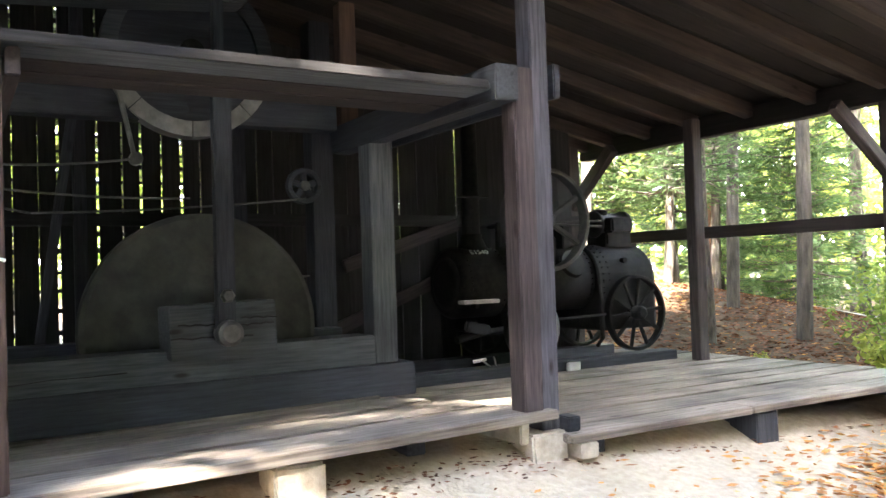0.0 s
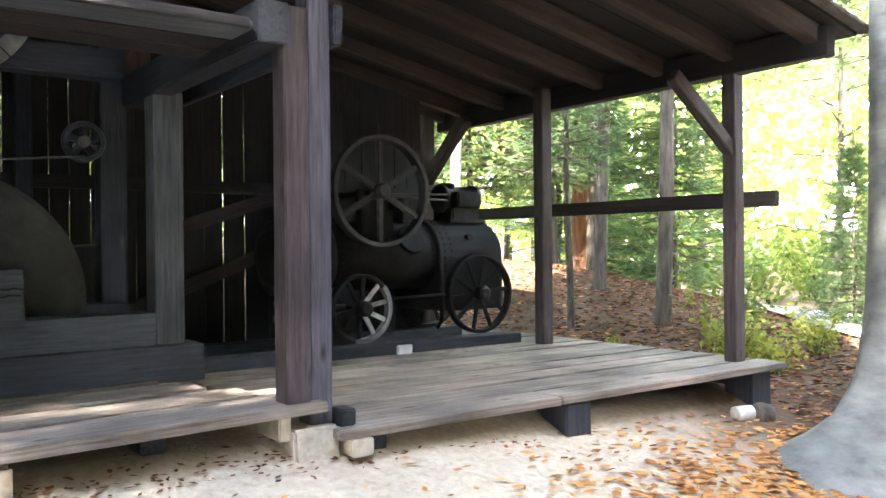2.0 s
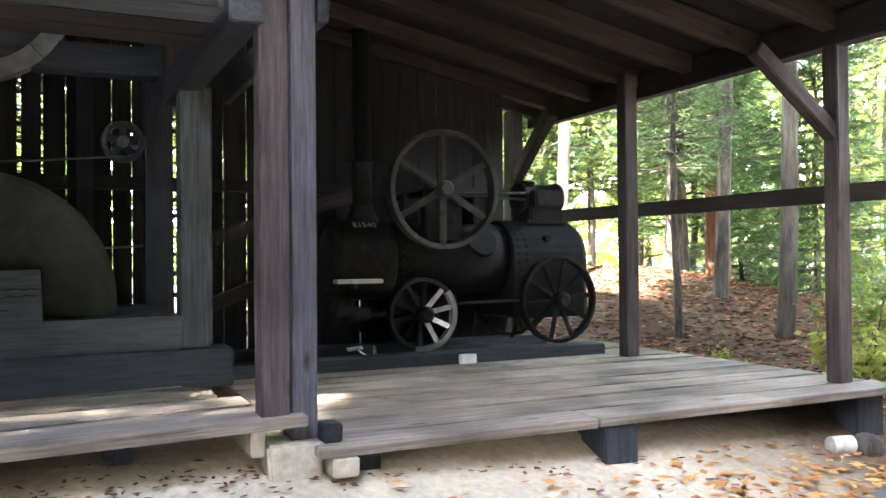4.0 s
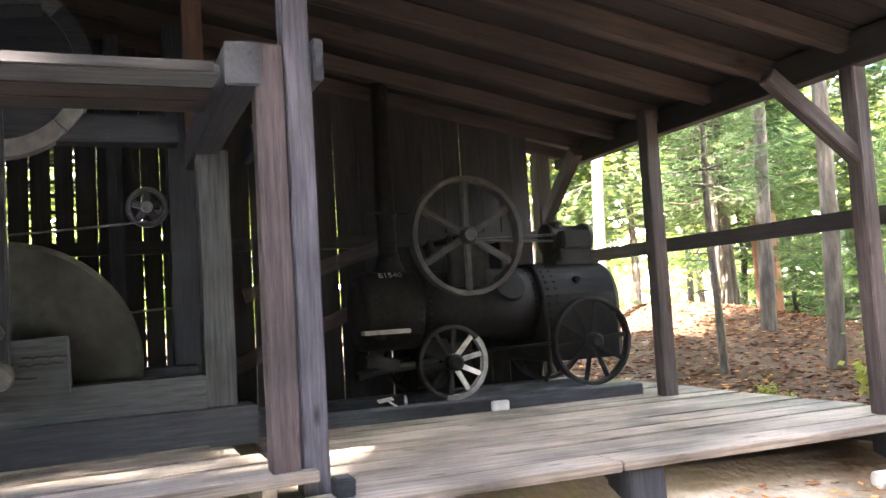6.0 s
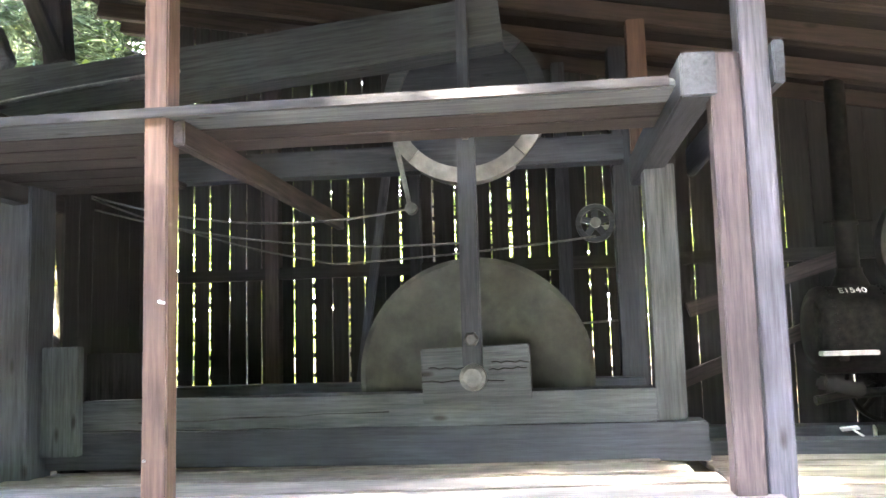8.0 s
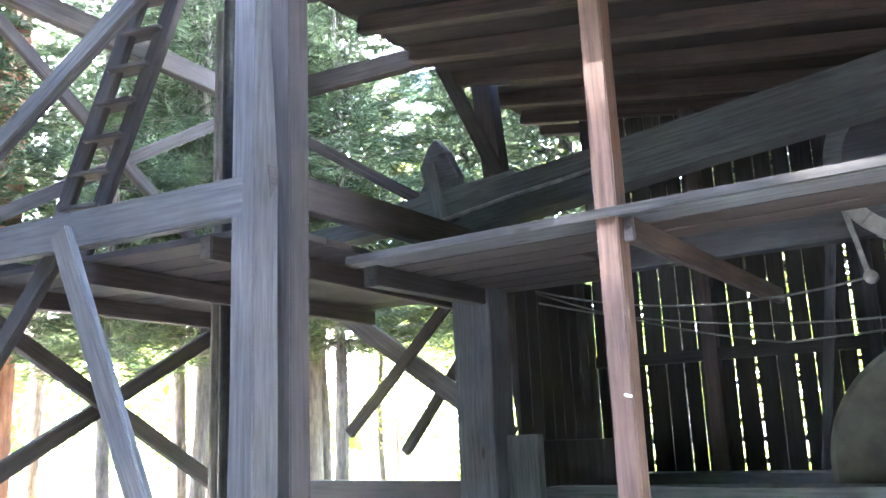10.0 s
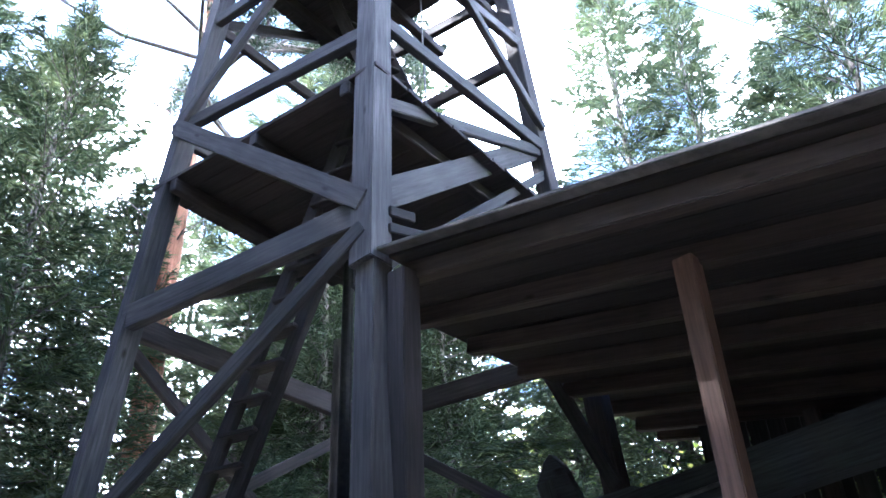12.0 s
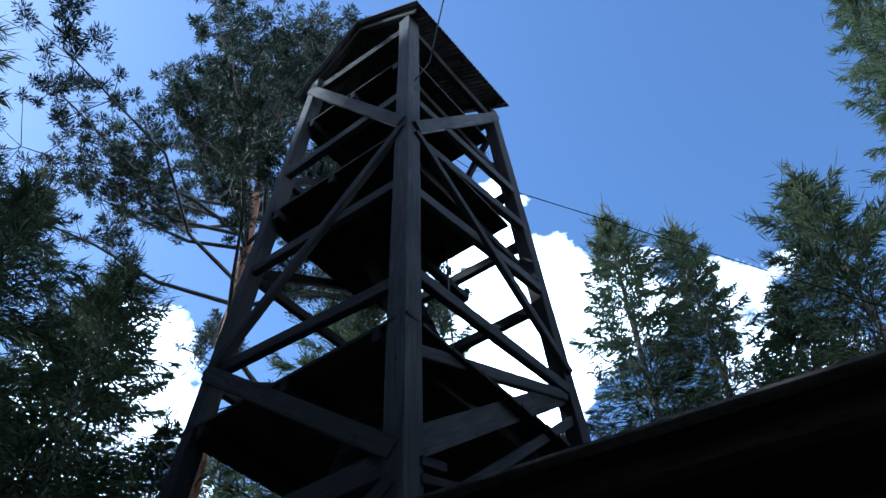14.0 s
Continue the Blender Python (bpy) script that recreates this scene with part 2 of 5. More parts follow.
def axes_for(a, b, up=(0, 0, 1)):
    a, b = Vector(a), Vector(b)
    x = (b - a).normalized()
    u = Vector(up)
    if abs(x.dot(u)) > 0.98:
        u = Vector((0, 1, 0))
    y = u.cross(x).normalized()
    z = x.cross(y)
    m = Matrix((x, y, z)).transposed().to_4x4()
    m.translation = (a + b) / 2
    return m, (b - a).length


def beam(name, a, b, w, h, mat, parent=None, label="", up=(0, 0, 1), wobble=0.004, bevel=0.008):
    """A timber from a to b; w across, h along up."""
    m, length = axes_for(a, b, up)
    bm = block(length, w, h, bevel, wobble, max(1, int(length / 0.9)), random)
    return part(name, bm, mat, parent, label, m)


def box(name, x0, x1, y0, y1, z0, z1, mat, parent=None, label="", bevel=0.008, wobble=0.003):
    """An upright or lying timber given by its bounds; the grain runs along its longest side."""
    s = (x1 - x0, y1 - y0, z1 - z0)
    c = Vector(((x0 + x1) / 2, (y0 + y1) / 2, (z0 + z1) / 2))
    k = max(range(3), key=lambda i: s[i])
    d = Vector((0, 0, 0))
    d[k] = s[k] / 2
    if k == 2:
        return beam(name, c - d, c + d, s[0], s[1], mat, parent, label, (0, 1, 0), wobble, bevel)
    if k == 1:
        return beam(name, c - d, c + d, s[0], s[2], mat, parent, label, (0, 0, 1), wobble, bevel)
    return beam(name, c - d, c + d, s[1], s[2], mat, parent, label, (0, 0, 1), wobble, bevel)


def lathe(profile, seg=24, axis="z"):
    """A solid of turning: profile of (radius, height)."""
    bm = bmesh.new()
    rings = []
    for r, h in profile:
        ring = []
        for i in range(seg):
            a = 2 * math.pi * i / seg
            p = (r * math.cos(a), r * math.sin(a), h)
            if axis == "y":
                p = (p[0], p[2], p[1])
            elif axis == "x":
                p = (p[2], p[0], p[1])
            ring.append(bm.verts.new(p))
        rings.append(ring)
    for p, q in zip(rings, rings[1:]):
        for i in range(seg):
            j = (i + 1) % seg
            bm.faces.new((p[i], p[j], q[j], q[i]))
    bm.faces.new(rings[0][::-1])
    bm.faces.new(rings[-1])
    bmesh.ops.recalc_face_normals(bm, faces=bm.faces)
    return bm


def hoop(r_out, r_in, y0, y1, seg=48):
    """A flat ring round the y axis."""
    bm = bmesh.new()
    rows = []
    for i in range(seg):
        a = 2 * math.pi * i / seg
        c, s = math.cos(a), math.sin(a)
        rows.append([bm.verts.new((r * c, y, r * s)) for r, y in ((r_out, y0), (r_out, y1), (r_in, y1), (r_in, y0))])
    for i in range(seg):
        p, q = rows[i], rows[(i + 1) % seg]
        for k in range(4):
            bm.faces.new((p[k], p[(k + 1) % 4], q[(k + 1) % 4], q[k]))
    bmesh.ops.recalc_face_normals(bm, faces=bm.faces)
    bmesh.ops.bevel(bm, geom=[e for e in bm.edges if e.calc_face_angle(0) > 1.0], offset=min(0.006, (r_out - r_in) / 5), segments=1, affect="EDGES")
    return bm


def rod(points, r, seg=8, taper=1.0):
    """A round bar or rope along points."""
    bm = bmesh.new()
    pts = [Vector(p) for p in points]
    rings = []
    for i, p in enumerate(pts):
        d = (pts[min(i + 1, len(pts) - 1)] - pts[max(i - 1, 0)]).normalized()
        u = Vector((0, 0, 1)) if abs(d.z) < 0.9 else Vector((1, 0, 0))
        s = d.cross(u).normalized()
        t = s.cross(d)
        rr = r * (1 + (taper - 1) * i / (len(pts) - 1))
        rings.append([bm.verts.new(p + rr * (math.cos(2 * math.pi * k / seg) * s + math.sin(2 * math.pi * k / seg) * t)) for k in range(seg)])
    for p, q in zip(rings, rings[1:]):
        for i in range(seg):
            j = (i + 1) % seg
            bm.faces.new((p[i], p[j], q[j], q[i]))
    bm.faces.new(rings[0][::-1])
    bm.faces.new(rings[-1])
    bmesh.ops.recalc_face_normals(bm, faces=bm.faces)
    return bm


def sag(a, b, drop, n=16):
    a, b = Vector(a), Vector(b)
    return [a.lerp(b, i / n) - Vector((0, 0, drop * 4 * (i / n) * (1 - i / n))) for i in range(n + 1)]


def smooth01(a, b, v):
    t = min(1.0, max(0.0, (v - a) / (b - a)))
    return t * t * (3 - 2 * t)


# ---- ground ----
def ground_z(x, y):
    z = -0.12 + 0.37 * smooth01(1.8, 4.1, y)
    z -= 0.15 * smooth01(3.0, 7.0, x)
    z += 0.14 * smooth01(3.75, 4.3, y) * smooth01(8.0, 6.6, x) * smooth01(-3.0, -1.0, x)
    z += 1.05 * math.exp(-((x - 10.5) / 3.4) ** 2 - ((y - 11.5) / 4.2) ** 2)
    z += 0.035 * noise.noise(Vector((x * 0.55, y * 0.55, 0.0))) + 0.012 * noise.noise(Vector((x * 2.1, y * 2.1, 3.0)))
    far = math.hypot(x - 2, y - 4)
    z += 0.02 * max(0.0, far - 22)
    return z


def grid_axis(lo, hi, fine_lo, fine_hi, step):
    vals = list(np.arange(fine_lo, fine_hi + 1e-6, step))
    d, v = step, fine_hi
    while v < hi:
        d *= 1.35
        v = min(hi, v + d)
        vals.append(v)
    d, v = step, fine_lo
    while v > lo:
        d *= 1.35
        v = max(lo, v - d)
        vals.insert(0, v)
    return vals


def build_ground():
    xs = grid_axis(-400, 400, -7, 16, 0.16)
    ys = grid_axis(-400, 400, -3, 16, 0.16)
    verts = [(x, y, ground_z(x, y)) for y in ys for x in xs]
    w = len(xs)
    faces = [(j * w + i, j * w + i + 1, (j + 1) * w + i + 1, (j + 1) * w + i) for j in range(len(ys) - 1) for i in range(w - 1)]
    me = bpy.data.meshes.new("ground")
    me.from_pydata(verts, [], faces)
    me.polygons.foreach_set("use_smooth", [True] * len(me.polygons))
    m, n, l, b = base_mat("sandy_forest_soil", 0.95, 0, 0.15)
    co = n.new("ShaderNodeTexCoord")
    t1 = n.new("ShaderNodeTexNoise")
    t1.inputs["Scale"].default_value = 22
    t1.inputs["Detail"].default_value = 8
    t2 = n.new("ShaderNodeTexNoise")
    t2.inputs["Scale"].default_value = 1.1
    t2.inputs["Detail"].default_value = 5
    for t in (t1, t2):
        l.new(co.outputs["Object"], t.inputs["Vector"])
    sand = n.new("ShaderNodeValToRGB")
    sand.color_ramp.elements[0].color = (0.32, 0.25, 0.17, 1)
    sand.color_ramp.elements[1].color = (0.60, 0.51, 0.385, 1)
    l.new(t1.outputs["Fac"], sand.inputs["Fac"])
    soil = n.new("ShaderNodeValToRGB")
    soil.color_ramp.elements[0].color = (0.04, 0.028, 0.017, 1)
    soil.color_ramp.elements[1].color = (0.13, 0.085, 0.052, 1)
    l.new(t1.outputs["Fac"], soil.inputs["Fac"])
    # bare trodden sand before the shed, forest floor beyond
    sep = n.new("ShaderNodeSeparateXYZ")
    l.new(co.outputs["Object"], sep.inputs[0])
    dx = n.new("ShaderNodeMapRange")
    dx.inputs["From Min"].default_value, dx.inputs["From Max"].default_value = 5.0, 6.4
    dx.inputs["To Min"].default_value, dx.inputs["To Max"].default_value = 0.0, 1.0
    l.new(sep.outputs["X"], dx.inputs["Value"])
    dy = n.new("ShaderNodeMapRange")
    dy.inputs["From Min"].default_value, dy.inputs["From Max"].default_value = 6.0, 7.6
    l.new(sep.outputs["Y"], dy.inputs["Value"])
    mx = n.new("ShaderNodeMath")
    mx.operation = "MAXIMUM"
    l.new(dx.outputs[0], mx.inputs[0])
    l.new(dy.outputs[0], mx.inputs[1])
    ad = n.new("ShaderNodeMath")
    l.new(mx.outputs[0], ad.inputs[0])
    ns = n.new("ShaderNodeMapRange")
    ns.inputs["To Min"].default_value, ns.inputs["To Max"].default_value = -0.5, 0.5
    l.new(t2.outputs["Fac"], ns.inputs["Value"])
    l.new(ns.outputs[0], ad.inputs[1])
    ad.use_clamp = True
    mix = n.new("ShaderNodeMixRGB")
    l.new(ad.outputs[0], mix.inputs["Fac"])
    l.new(sand.outputs["Color"], mix.inputs["Color1"])
    l.new(soil.outputs["Color"], mix.inputs["Color2"])
    l.new(mix.outputs[0], b.inputs["Base Color"])
    bp = n.new("ShaderNodeBump")
    bp.inputs["Strength"].default_value = 0.7
    bp.inputs["Distance"].default_value = 0.03
    l.new(t1.outputs["Fac"], bp.inputs["Height"])
    l.new(bp.outputs[0], b.inputs["Normal"])
    me.materials.append(m)
    return tagged(new("ground", me), "bare sandy soil turning into brown leaf-covered forest floor", "ground", kind="structure")


build_ground()


def build_path():
    """The gravel path that bends away between the trees."""
    line = [(12.2, -6), (11.6, 0), (11.8, 4), (13.2, 7.4), (16.2, 13.4), (24, 24), (40, 44)]
    bm = bmesh.new()
    pts = []
    for (x0, y0), (x1, y1) in zip(line, line[1:]):
        k = max(2, int(math.hypot(x1 - x0, y1 - y0) / 0.7))
        pts += [(x0 + (x1 - x0) * i / k, y0 + (y1 - y0) * i / k) for i in range(k)]
    prev = None
    for i, (x, y) in enumerate(pts[:-1]):
        dx, dy = pts[i + 1][0] - x, pts[i + 1][1] - y
        d = math.hypot(dx, dy)
        row = []
        for s in (-1.1, -0.55, 0, 0.55, 1.1):
            s2 = s * (1 + 0.12 * math.sin(i * 0.9 + s))
            px, py = x - dy / d * s2, y + dx / d * s2
            row.append(bm.verts.new((px, py, ground_z(px, py) + 0.05)))
        if prev:
            for k in range(4):
                bm.faces.new((prev[k], prev[k + 1], row[k + 1], row[k]))
        prev = row
    bmesh.ops.recalc_face_normals(bm, faces=bm.faces)
    ob = part("path", bm, M_PATH, smooth=True)
    tagged(ob, "pale gravel path winding between the trees", "path", kind="structure")


build_path()


# ---- shed: roof, posts and beams ----
def roof_z(x):
    return 2.93 + (7.1 - x) * 0.193


def build_roof():
    roof = empty("roof", (2.5, 5.8, 3.5), "sloping lean-to board roof over the shed, underside coloured dark for shade", "roof", kind="structure")
    a = math.atan(0.193)
    for i, y in enumerate(np.arange(3.27, 8.2, 0.245)):
        # boards are cut back where the tower legs pass
        end = -1.72 if y < 3.4 else -1.93 if 6.1 < y < 6.6 else -2.38
        x0, x1 = end + random.uniform(-0.02, 0.02), 7.12 + random.uniform(-0.03, 0.02)
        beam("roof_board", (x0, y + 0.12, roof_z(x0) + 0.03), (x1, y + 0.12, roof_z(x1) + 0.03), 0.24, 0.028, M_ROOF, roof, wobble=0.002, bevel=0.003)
    # felt laid over the boards, in one large and two small sheets
    for x0, x1, y0, y1 in ((-1.74, 7.2, 3.18, 8.28), (-2.40, -1.745, 3.56, 6.17), (-2.40, -1.745, 6.72, 8.28)):
        xm, ym = (x0 + x1) / 2, (y0 + y1) / 2
        part("roof_felt", block((x1 - x0) / math.cos(a), y1 - y0, 0.03, 0.006), M_SHINGLE, roof, "weathered dark roofing felt", Matrix.Translation((xm, ym, roof_z(xm) + 0.065)) @ Matrix.Rotation(a, 4, "Y"))
    for y in (3.42, 4.12, 4.82, 5.52, 6.22, 6.92, 7.55, 8.0):
        x0, x1 = (-1.66 if y < 3.5 else -2.28), 6.95
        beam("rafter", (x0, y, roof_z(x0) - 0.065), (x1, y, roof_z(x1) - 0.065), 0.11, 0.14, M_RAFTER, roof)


build_roof()


def post(x0, x1, y0, y1, z0, z1, mat, label):
    ob = box("timber_post", x0, x1, y0, y1, z0, z1, mat, wobble=0.004)
    return tagged(ob, label, "post", "shed posts")


def timber(a, b, w, h, mat, label, name="timber_beam"):
    ob = beam(name, a, b, w, h, mat)
    return tagged(ob, label, "beam", "shed beams")


post(2.80, 2.935, 3.965, 4.115, 0.55, 2.635, M_POSTA, "short brown squared post bolted beside a taller one")
post(2.947, 3.077, 4.0, 4.14, 0.47, roof_z(3.0) - 0.1, M_POSTB, "tall brown squared post reaching the roof")
slender = post(-0.005, 0.125, 3.975, 4.11, 0.55, roof_z(0.1) - 0.1, M_POLE, "slender red-brown squared post with old nails")
part("nail", rod([(0.085, 3.977, 1.555), (0.105, 3.95, 1.55), (0.125, 3.96, 1.545)], 0.008, 6), M_WHITE, slender, "bright bent nail")
part("nail", rod([(0.02, 3.977, 0.78), (0.02, 3.96, 0.78)], 0.007, 6), M_STEEL, slender)
post(6.77, 6.89, 4.08, 4.20, 0.45, roof_z(6.8) - 0.12, M_BROWN, "dark brown corner post at the open shed end")
post(6.48, 6.61, 6.01, 6.14, 0.42, roof_z(6.5) - 0.12, M_BROWN, "dark brown post at the open shed end")
post(6.44, 6.60, 7.95, 8.11, 0.40, roof_z(6.5) - 0.12, M_BROWN, "dark brown rear post at the open shed end")
post(2.69, 2.89, 5.73, 5.93, 0.76, 2.47, M_GREEN, "grey weathered post standing on the sill timber")
post(2.55, 2.74, 6.55, 6.75, 0.5, 3.6, M_TAR, "dark post behind the pulley")
post(-1.92, -1.58, 5.45, 5.76, 0.42, 2.55, M_TAR, "massive dark grey post beside the big disc frame")
post(-1.70, -1.54, 3.24, 3.40, 0.2, roof_z(-1.6) - 0.1, M_DARKSHADED, "dark shed corner post behind the tower leg")
post(-0.55, -0.42, 7.40, 7.52, 0.4, roof_z(-0.5) - 0.1, M_BROWN, "brown stud against the slatted wall")
post(0.80, 0.90, 7.40, 7.52, 0.4, roof_z(0.9) - 0.1, M_TAR, "dark stud against the slatted wall")
post(2.12, 2.24, 7.38, 7.52, 0.4, roof_z(2.2) - 0.1, M_TAR, "dark stud against the slatted wall")
post(2.66, 2.80, 6.15, 6.29, 2.66, roof_z(2.8) - 0.1, M_POLE, "brown post carrying the rafters")
timber((6.08, 4.14, 2.68), (6.80, 4.14, 2.15), 0.09, 0.11, M_BROWN, "diagonal knee brace under the eave", "knee_brace")
timber((6.52, 7.25, 2.80), (6.52, 8.02, 2.15), 0.11, 0.13, M_BROWN, "diagonal knee brace under the roof", "knee_brace")
timber((6.955, 3.83, 1.755), (6.955, 8.1, 1.775), 0.07, 0.125, M_DARKSHADED, "dark horizontal rail across the open shed end", "rail")
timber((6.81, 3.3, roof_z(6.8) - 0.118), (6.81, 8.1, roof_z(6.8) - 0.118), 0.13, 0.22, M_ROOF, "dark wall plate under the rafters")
timber((2.745, 3.955, 2.535), (2.745, 6.4, 2.555), 0.165, 0.215, M_TAR, "dark tie beam running back from the double post")
timber((3.11, 3.95, 2.57), (3.11, 6.4, 2.6), 0.055, 0.21, M_TAR, "plank bolted beside the double post")
timber((0.17, 4.0, 2.41), (0.17, 7.4, 2.41), 0.06, 0.13, M_BROWN, "brown tie beam running back from the slender post")
timber((-1.6, 6.2, 2.69), (2.6, 6.2, 2.69), 0.16, 0.2, M_TAR, "long dark beam across the shed")
timber((-1.6, 7.46, 1.97), (6.5, 7.46, 1.97), 0.07, 0.11, M_BLACK, "dark girt behind the slatted wall", "girt")
timber((-1.6, 7.46, 0.72), (3.0, 7.46, 0.72), 0.1, 0.3, M_TAR, "dark sill along the slatted wall", "sill_beam")
timber((3.2, 7.44, 1.52), (4.5, 7.44, 1.93), 0.06, 0.13, M_BROWN, "brown diagonal board on the slatted wall", "wall_brace")
timber((2.95, 7.42, 0.86), (4.4, 7.42, 1.42), 0.06, 0.13, M_BROWN, "brown diagonal board on the slatted wall", "wall_brace")

# ---- plank walkway under the walking beam ----
def build_walkway():
    w = empty("walkway", (0.4, 4.4, 2.5), "narrow plank walkway across the shed above head height", "walkway")
    for k, (y0, y1) in enumerate(((3.97, 4.24), (4.25, 4.50), (4.51, 4.76))):
        x0, x1 = (-1.75, 2.64)
        # front plank takes a lighter colour than the shaded planks behind
        beam("plank", (x0, (y0 + y1) / 2, 2.5 + 0.012), (x1, (y0 + y1) / 2, 2.5 + 0.005), y1 - y0, 0.045, M_GREEN if k == 0 else M_DARKSHADED, w, wobble=0.002)
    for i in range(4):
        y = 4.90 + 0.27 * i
        beam("plank", (-1.75, y, 2.51), (-0.45 - 0.05 * i, y, 2.505), 0.255, 0.045, M_DARKSHADED, w, wobble=0.002)
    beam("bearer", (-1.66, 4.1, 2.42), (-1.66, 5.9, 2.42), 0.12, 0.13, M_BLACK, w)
    # thin strip added in place of skylight on the front edge
    beam("edge_strip", (-1.74, 3.957, 2.512), (2.61, 3.957, 2.508), 0.022, 0.05, M_TOWER, w, "thin strip added for the sky-lit plank edge", wobble=0.001, bevel=0.003)
    return w


build_walkway()

# ---- sill frame with the big disc ----
def build_frame():
    f = empty("sill_frame", (0.8, 5.9, 0.5), "heavy cracked grey timber frame carrying the big wooden disc", "timber frame")
    beam("lower_sill", (-1.62, 5.85, 0.61), (3.01, 5.85, 0.632), 0.32, 0.25, M_TAR, f, wobble=0.008)
    beam("upper_sill", (-1.33, 5.885, 0.845), (2.69, 5.885, 0.866), 0.32, 0.22, M_GREEN, f, wobble=0.008)
    beam("bearing_block", (1.15, 5.77, 1.085), (1.872, 5.77, 1.107), 0.36, 0.355, M_GREEN, f, "cracked bearing block")
    beam("rear_sill", (-1.5, 6.5, 0.80), (2.7, 6.5, 0.80), 0.28, 0.42, M_TAR, f)
    # shrinkage cracks, as thin sunk splits along the timbers
    for x0, x1, y, z, s in ((-0.9, 0.9, 5.722, 0.80, 0.05), (-1.2, 0.4, 5.722, 0.745, 0.0), (1.2, 1.5, 5.587, 1.14, -0.01), (1.6, 1.85, 5.587, 1.12, 0.012), (1.15, 1.7, 5.587, 1.05, 0.0), (1.62, 1.87, 5.587, 1.17, 0.0)):
        pts = [(x0 + (x1 - x0) * i / 8, y, z + s * i / 8 + 0.006 * math.sin(i * 2.3)) for i in range(9)]
        part("crack", rod(pts, 0.005, 5), M_BLACK, f)
    beam("upright_panel", (-1.43, 5.64, 0.585), (-1.43, 5.64, 1.35), 0.27, 0.09, M_GREEN, f, "pale grey upright panel", up=(0, 1, 0))
    return f


build_frame()
bx = box("storage_box", -1.55, -0.92, 6.15, 6.33, 0.40, 1.29, M_BLACK)
tagged(bx, "black wooden box beside the slatted wall", "box")


def build_disc():
    d = empty("wooden_disc_wheel", (1.50, 6.15, 1.08), "big mossy grey wooden disc wheel turning on an iron shaft", "disc wheel")
    c = Matrix.Translation((1.48, 6.08, 1.075))
    bm = lathe([(0.80, -0.09), (0.836, -0.075), (0.84, 0.0), (0.836, 0.075), (0.80, 0.09)], 72, "y")
    part("disc", bm, M_DISC, d, "", c)
    part("shaft", rod([(1.505, 5.50, 1.078), (1.505, 6.9, 1.078)], 0.075, 18), M_STEEL, d, "worn iron shaft end", smooth=False)
    return d


build_disc()


def build_pitman():
    p = empty("pitman_arm", (1.5, 5.58, 1.1), "tall grey connecting arm bolted to a crank", "connecting rod")
    beam("arm", (1.50, 5.53, 1.06), (1.50, 5.53, 2.76), 0.125, 0.09, M_TAR, p, up=(0, 1, 0))
    beam("upper_arm", (1.495, 5.54, 2.78), (1.495, 5.54, 3.78), 0.075, 0.08, M_TAR, p, up=(0, 1, 0))
    part("crank_boss", lathe([(0.06, -0.05), (0.085, -0.035), (0.09, 0.03), (0.07, 0.05)], 20, "y"), M_STEEL, p, "rounded iron crank boss", Matrix.Translation((1.505, 5.46, 1.078)))
    part("bolt", lathe([(0.035, -0.03), (0.05, -0.012), (0.05, 0.03)], 6, "y"), M_STEEL, p, "iron bolt", Matrix.Translation((1.50, 5.475, 1.325)))
    part("bolt", lathe([(0.025, -0.02), (0.032, -0.008), (0.032, 0.02)], 6, "y"), M_STEEL, p, "", Matrix.Translation((1.50, 5.475, 2.68)))
    return p


build_pitman()


def felloe(r_out, r_in, half, a0, a1, n=9):
    """One curved wooden segment of a wheel rim round the y axis."""
    bm = bmesh.new()
    rows = []
    for i in range(n):
        a = a0 + (a1 - a0) * i / (n - 1)
        rows.append([bm.verts.new((r * math.cos(a), y, r * math.sin(a))) for r, y in ((r_out, -half), (r_out, half), (r_in, half), (r_in, -half))])
    for p, q in zip(rows, rows[1:]):
        for k in range(4):
            bm.faces.new((p[k], p[(k + 1) % 4], q[(k + 1) % 4], q[k]))
    bm.faces.new(rows[0])
    bm.faces.new(rows[-1][::-1])
    bmesh.ops.recalc_face_normals(bm, faces=bm.faces)
    return bm


def build_upper_wheel():
    w = empty("upper_wheel", (1.45, 6.15, 3.02), "upper wooden wheel, lower rim coloured pale for light from below", "wheel")
    c = Matrix.Translation((1.45, 6.15, 3.09))
    for i in range(8):
        a0, a1 = math.radians(45 * i + 0.4), math.radians(45 * i + 44.6)
        # lower half of the rim is coloured as lit from below
        pale = i in (4, 5, 6, 7)
        part("felloe", felloe(0.615, 0.50, 0.07, a0, a1), M_RIM if pale else M_GREEN, w, "rim segment coloured pale for light from below" if pale else "dark weathered rim segment", c)
    part("web", lathe([(0.505, -0.03), (0.505, 0.03)], 48, "y"), M_TAR, w, "", c)
    part("hub", lathe([(0.09, -0.12), (0.09, 0.12)], 18, "y"), M_IRON, w, "", c)
    beam("crank_lever", (0.93, 6.02, 2.80), (1.03, 6.02, 2.31), 0.035, 0.03, M_STEEL, w, "thin iron lever", up=(0, 1, 0))
    part("lever_eye", lathe([(0.045, -0.03), (0.045, 0.03)], 14, "y"), M_STEEL, w, "", Matrix.Translation((1.04, 6.02, 2.29)))
    return w


build_upper_wheel()


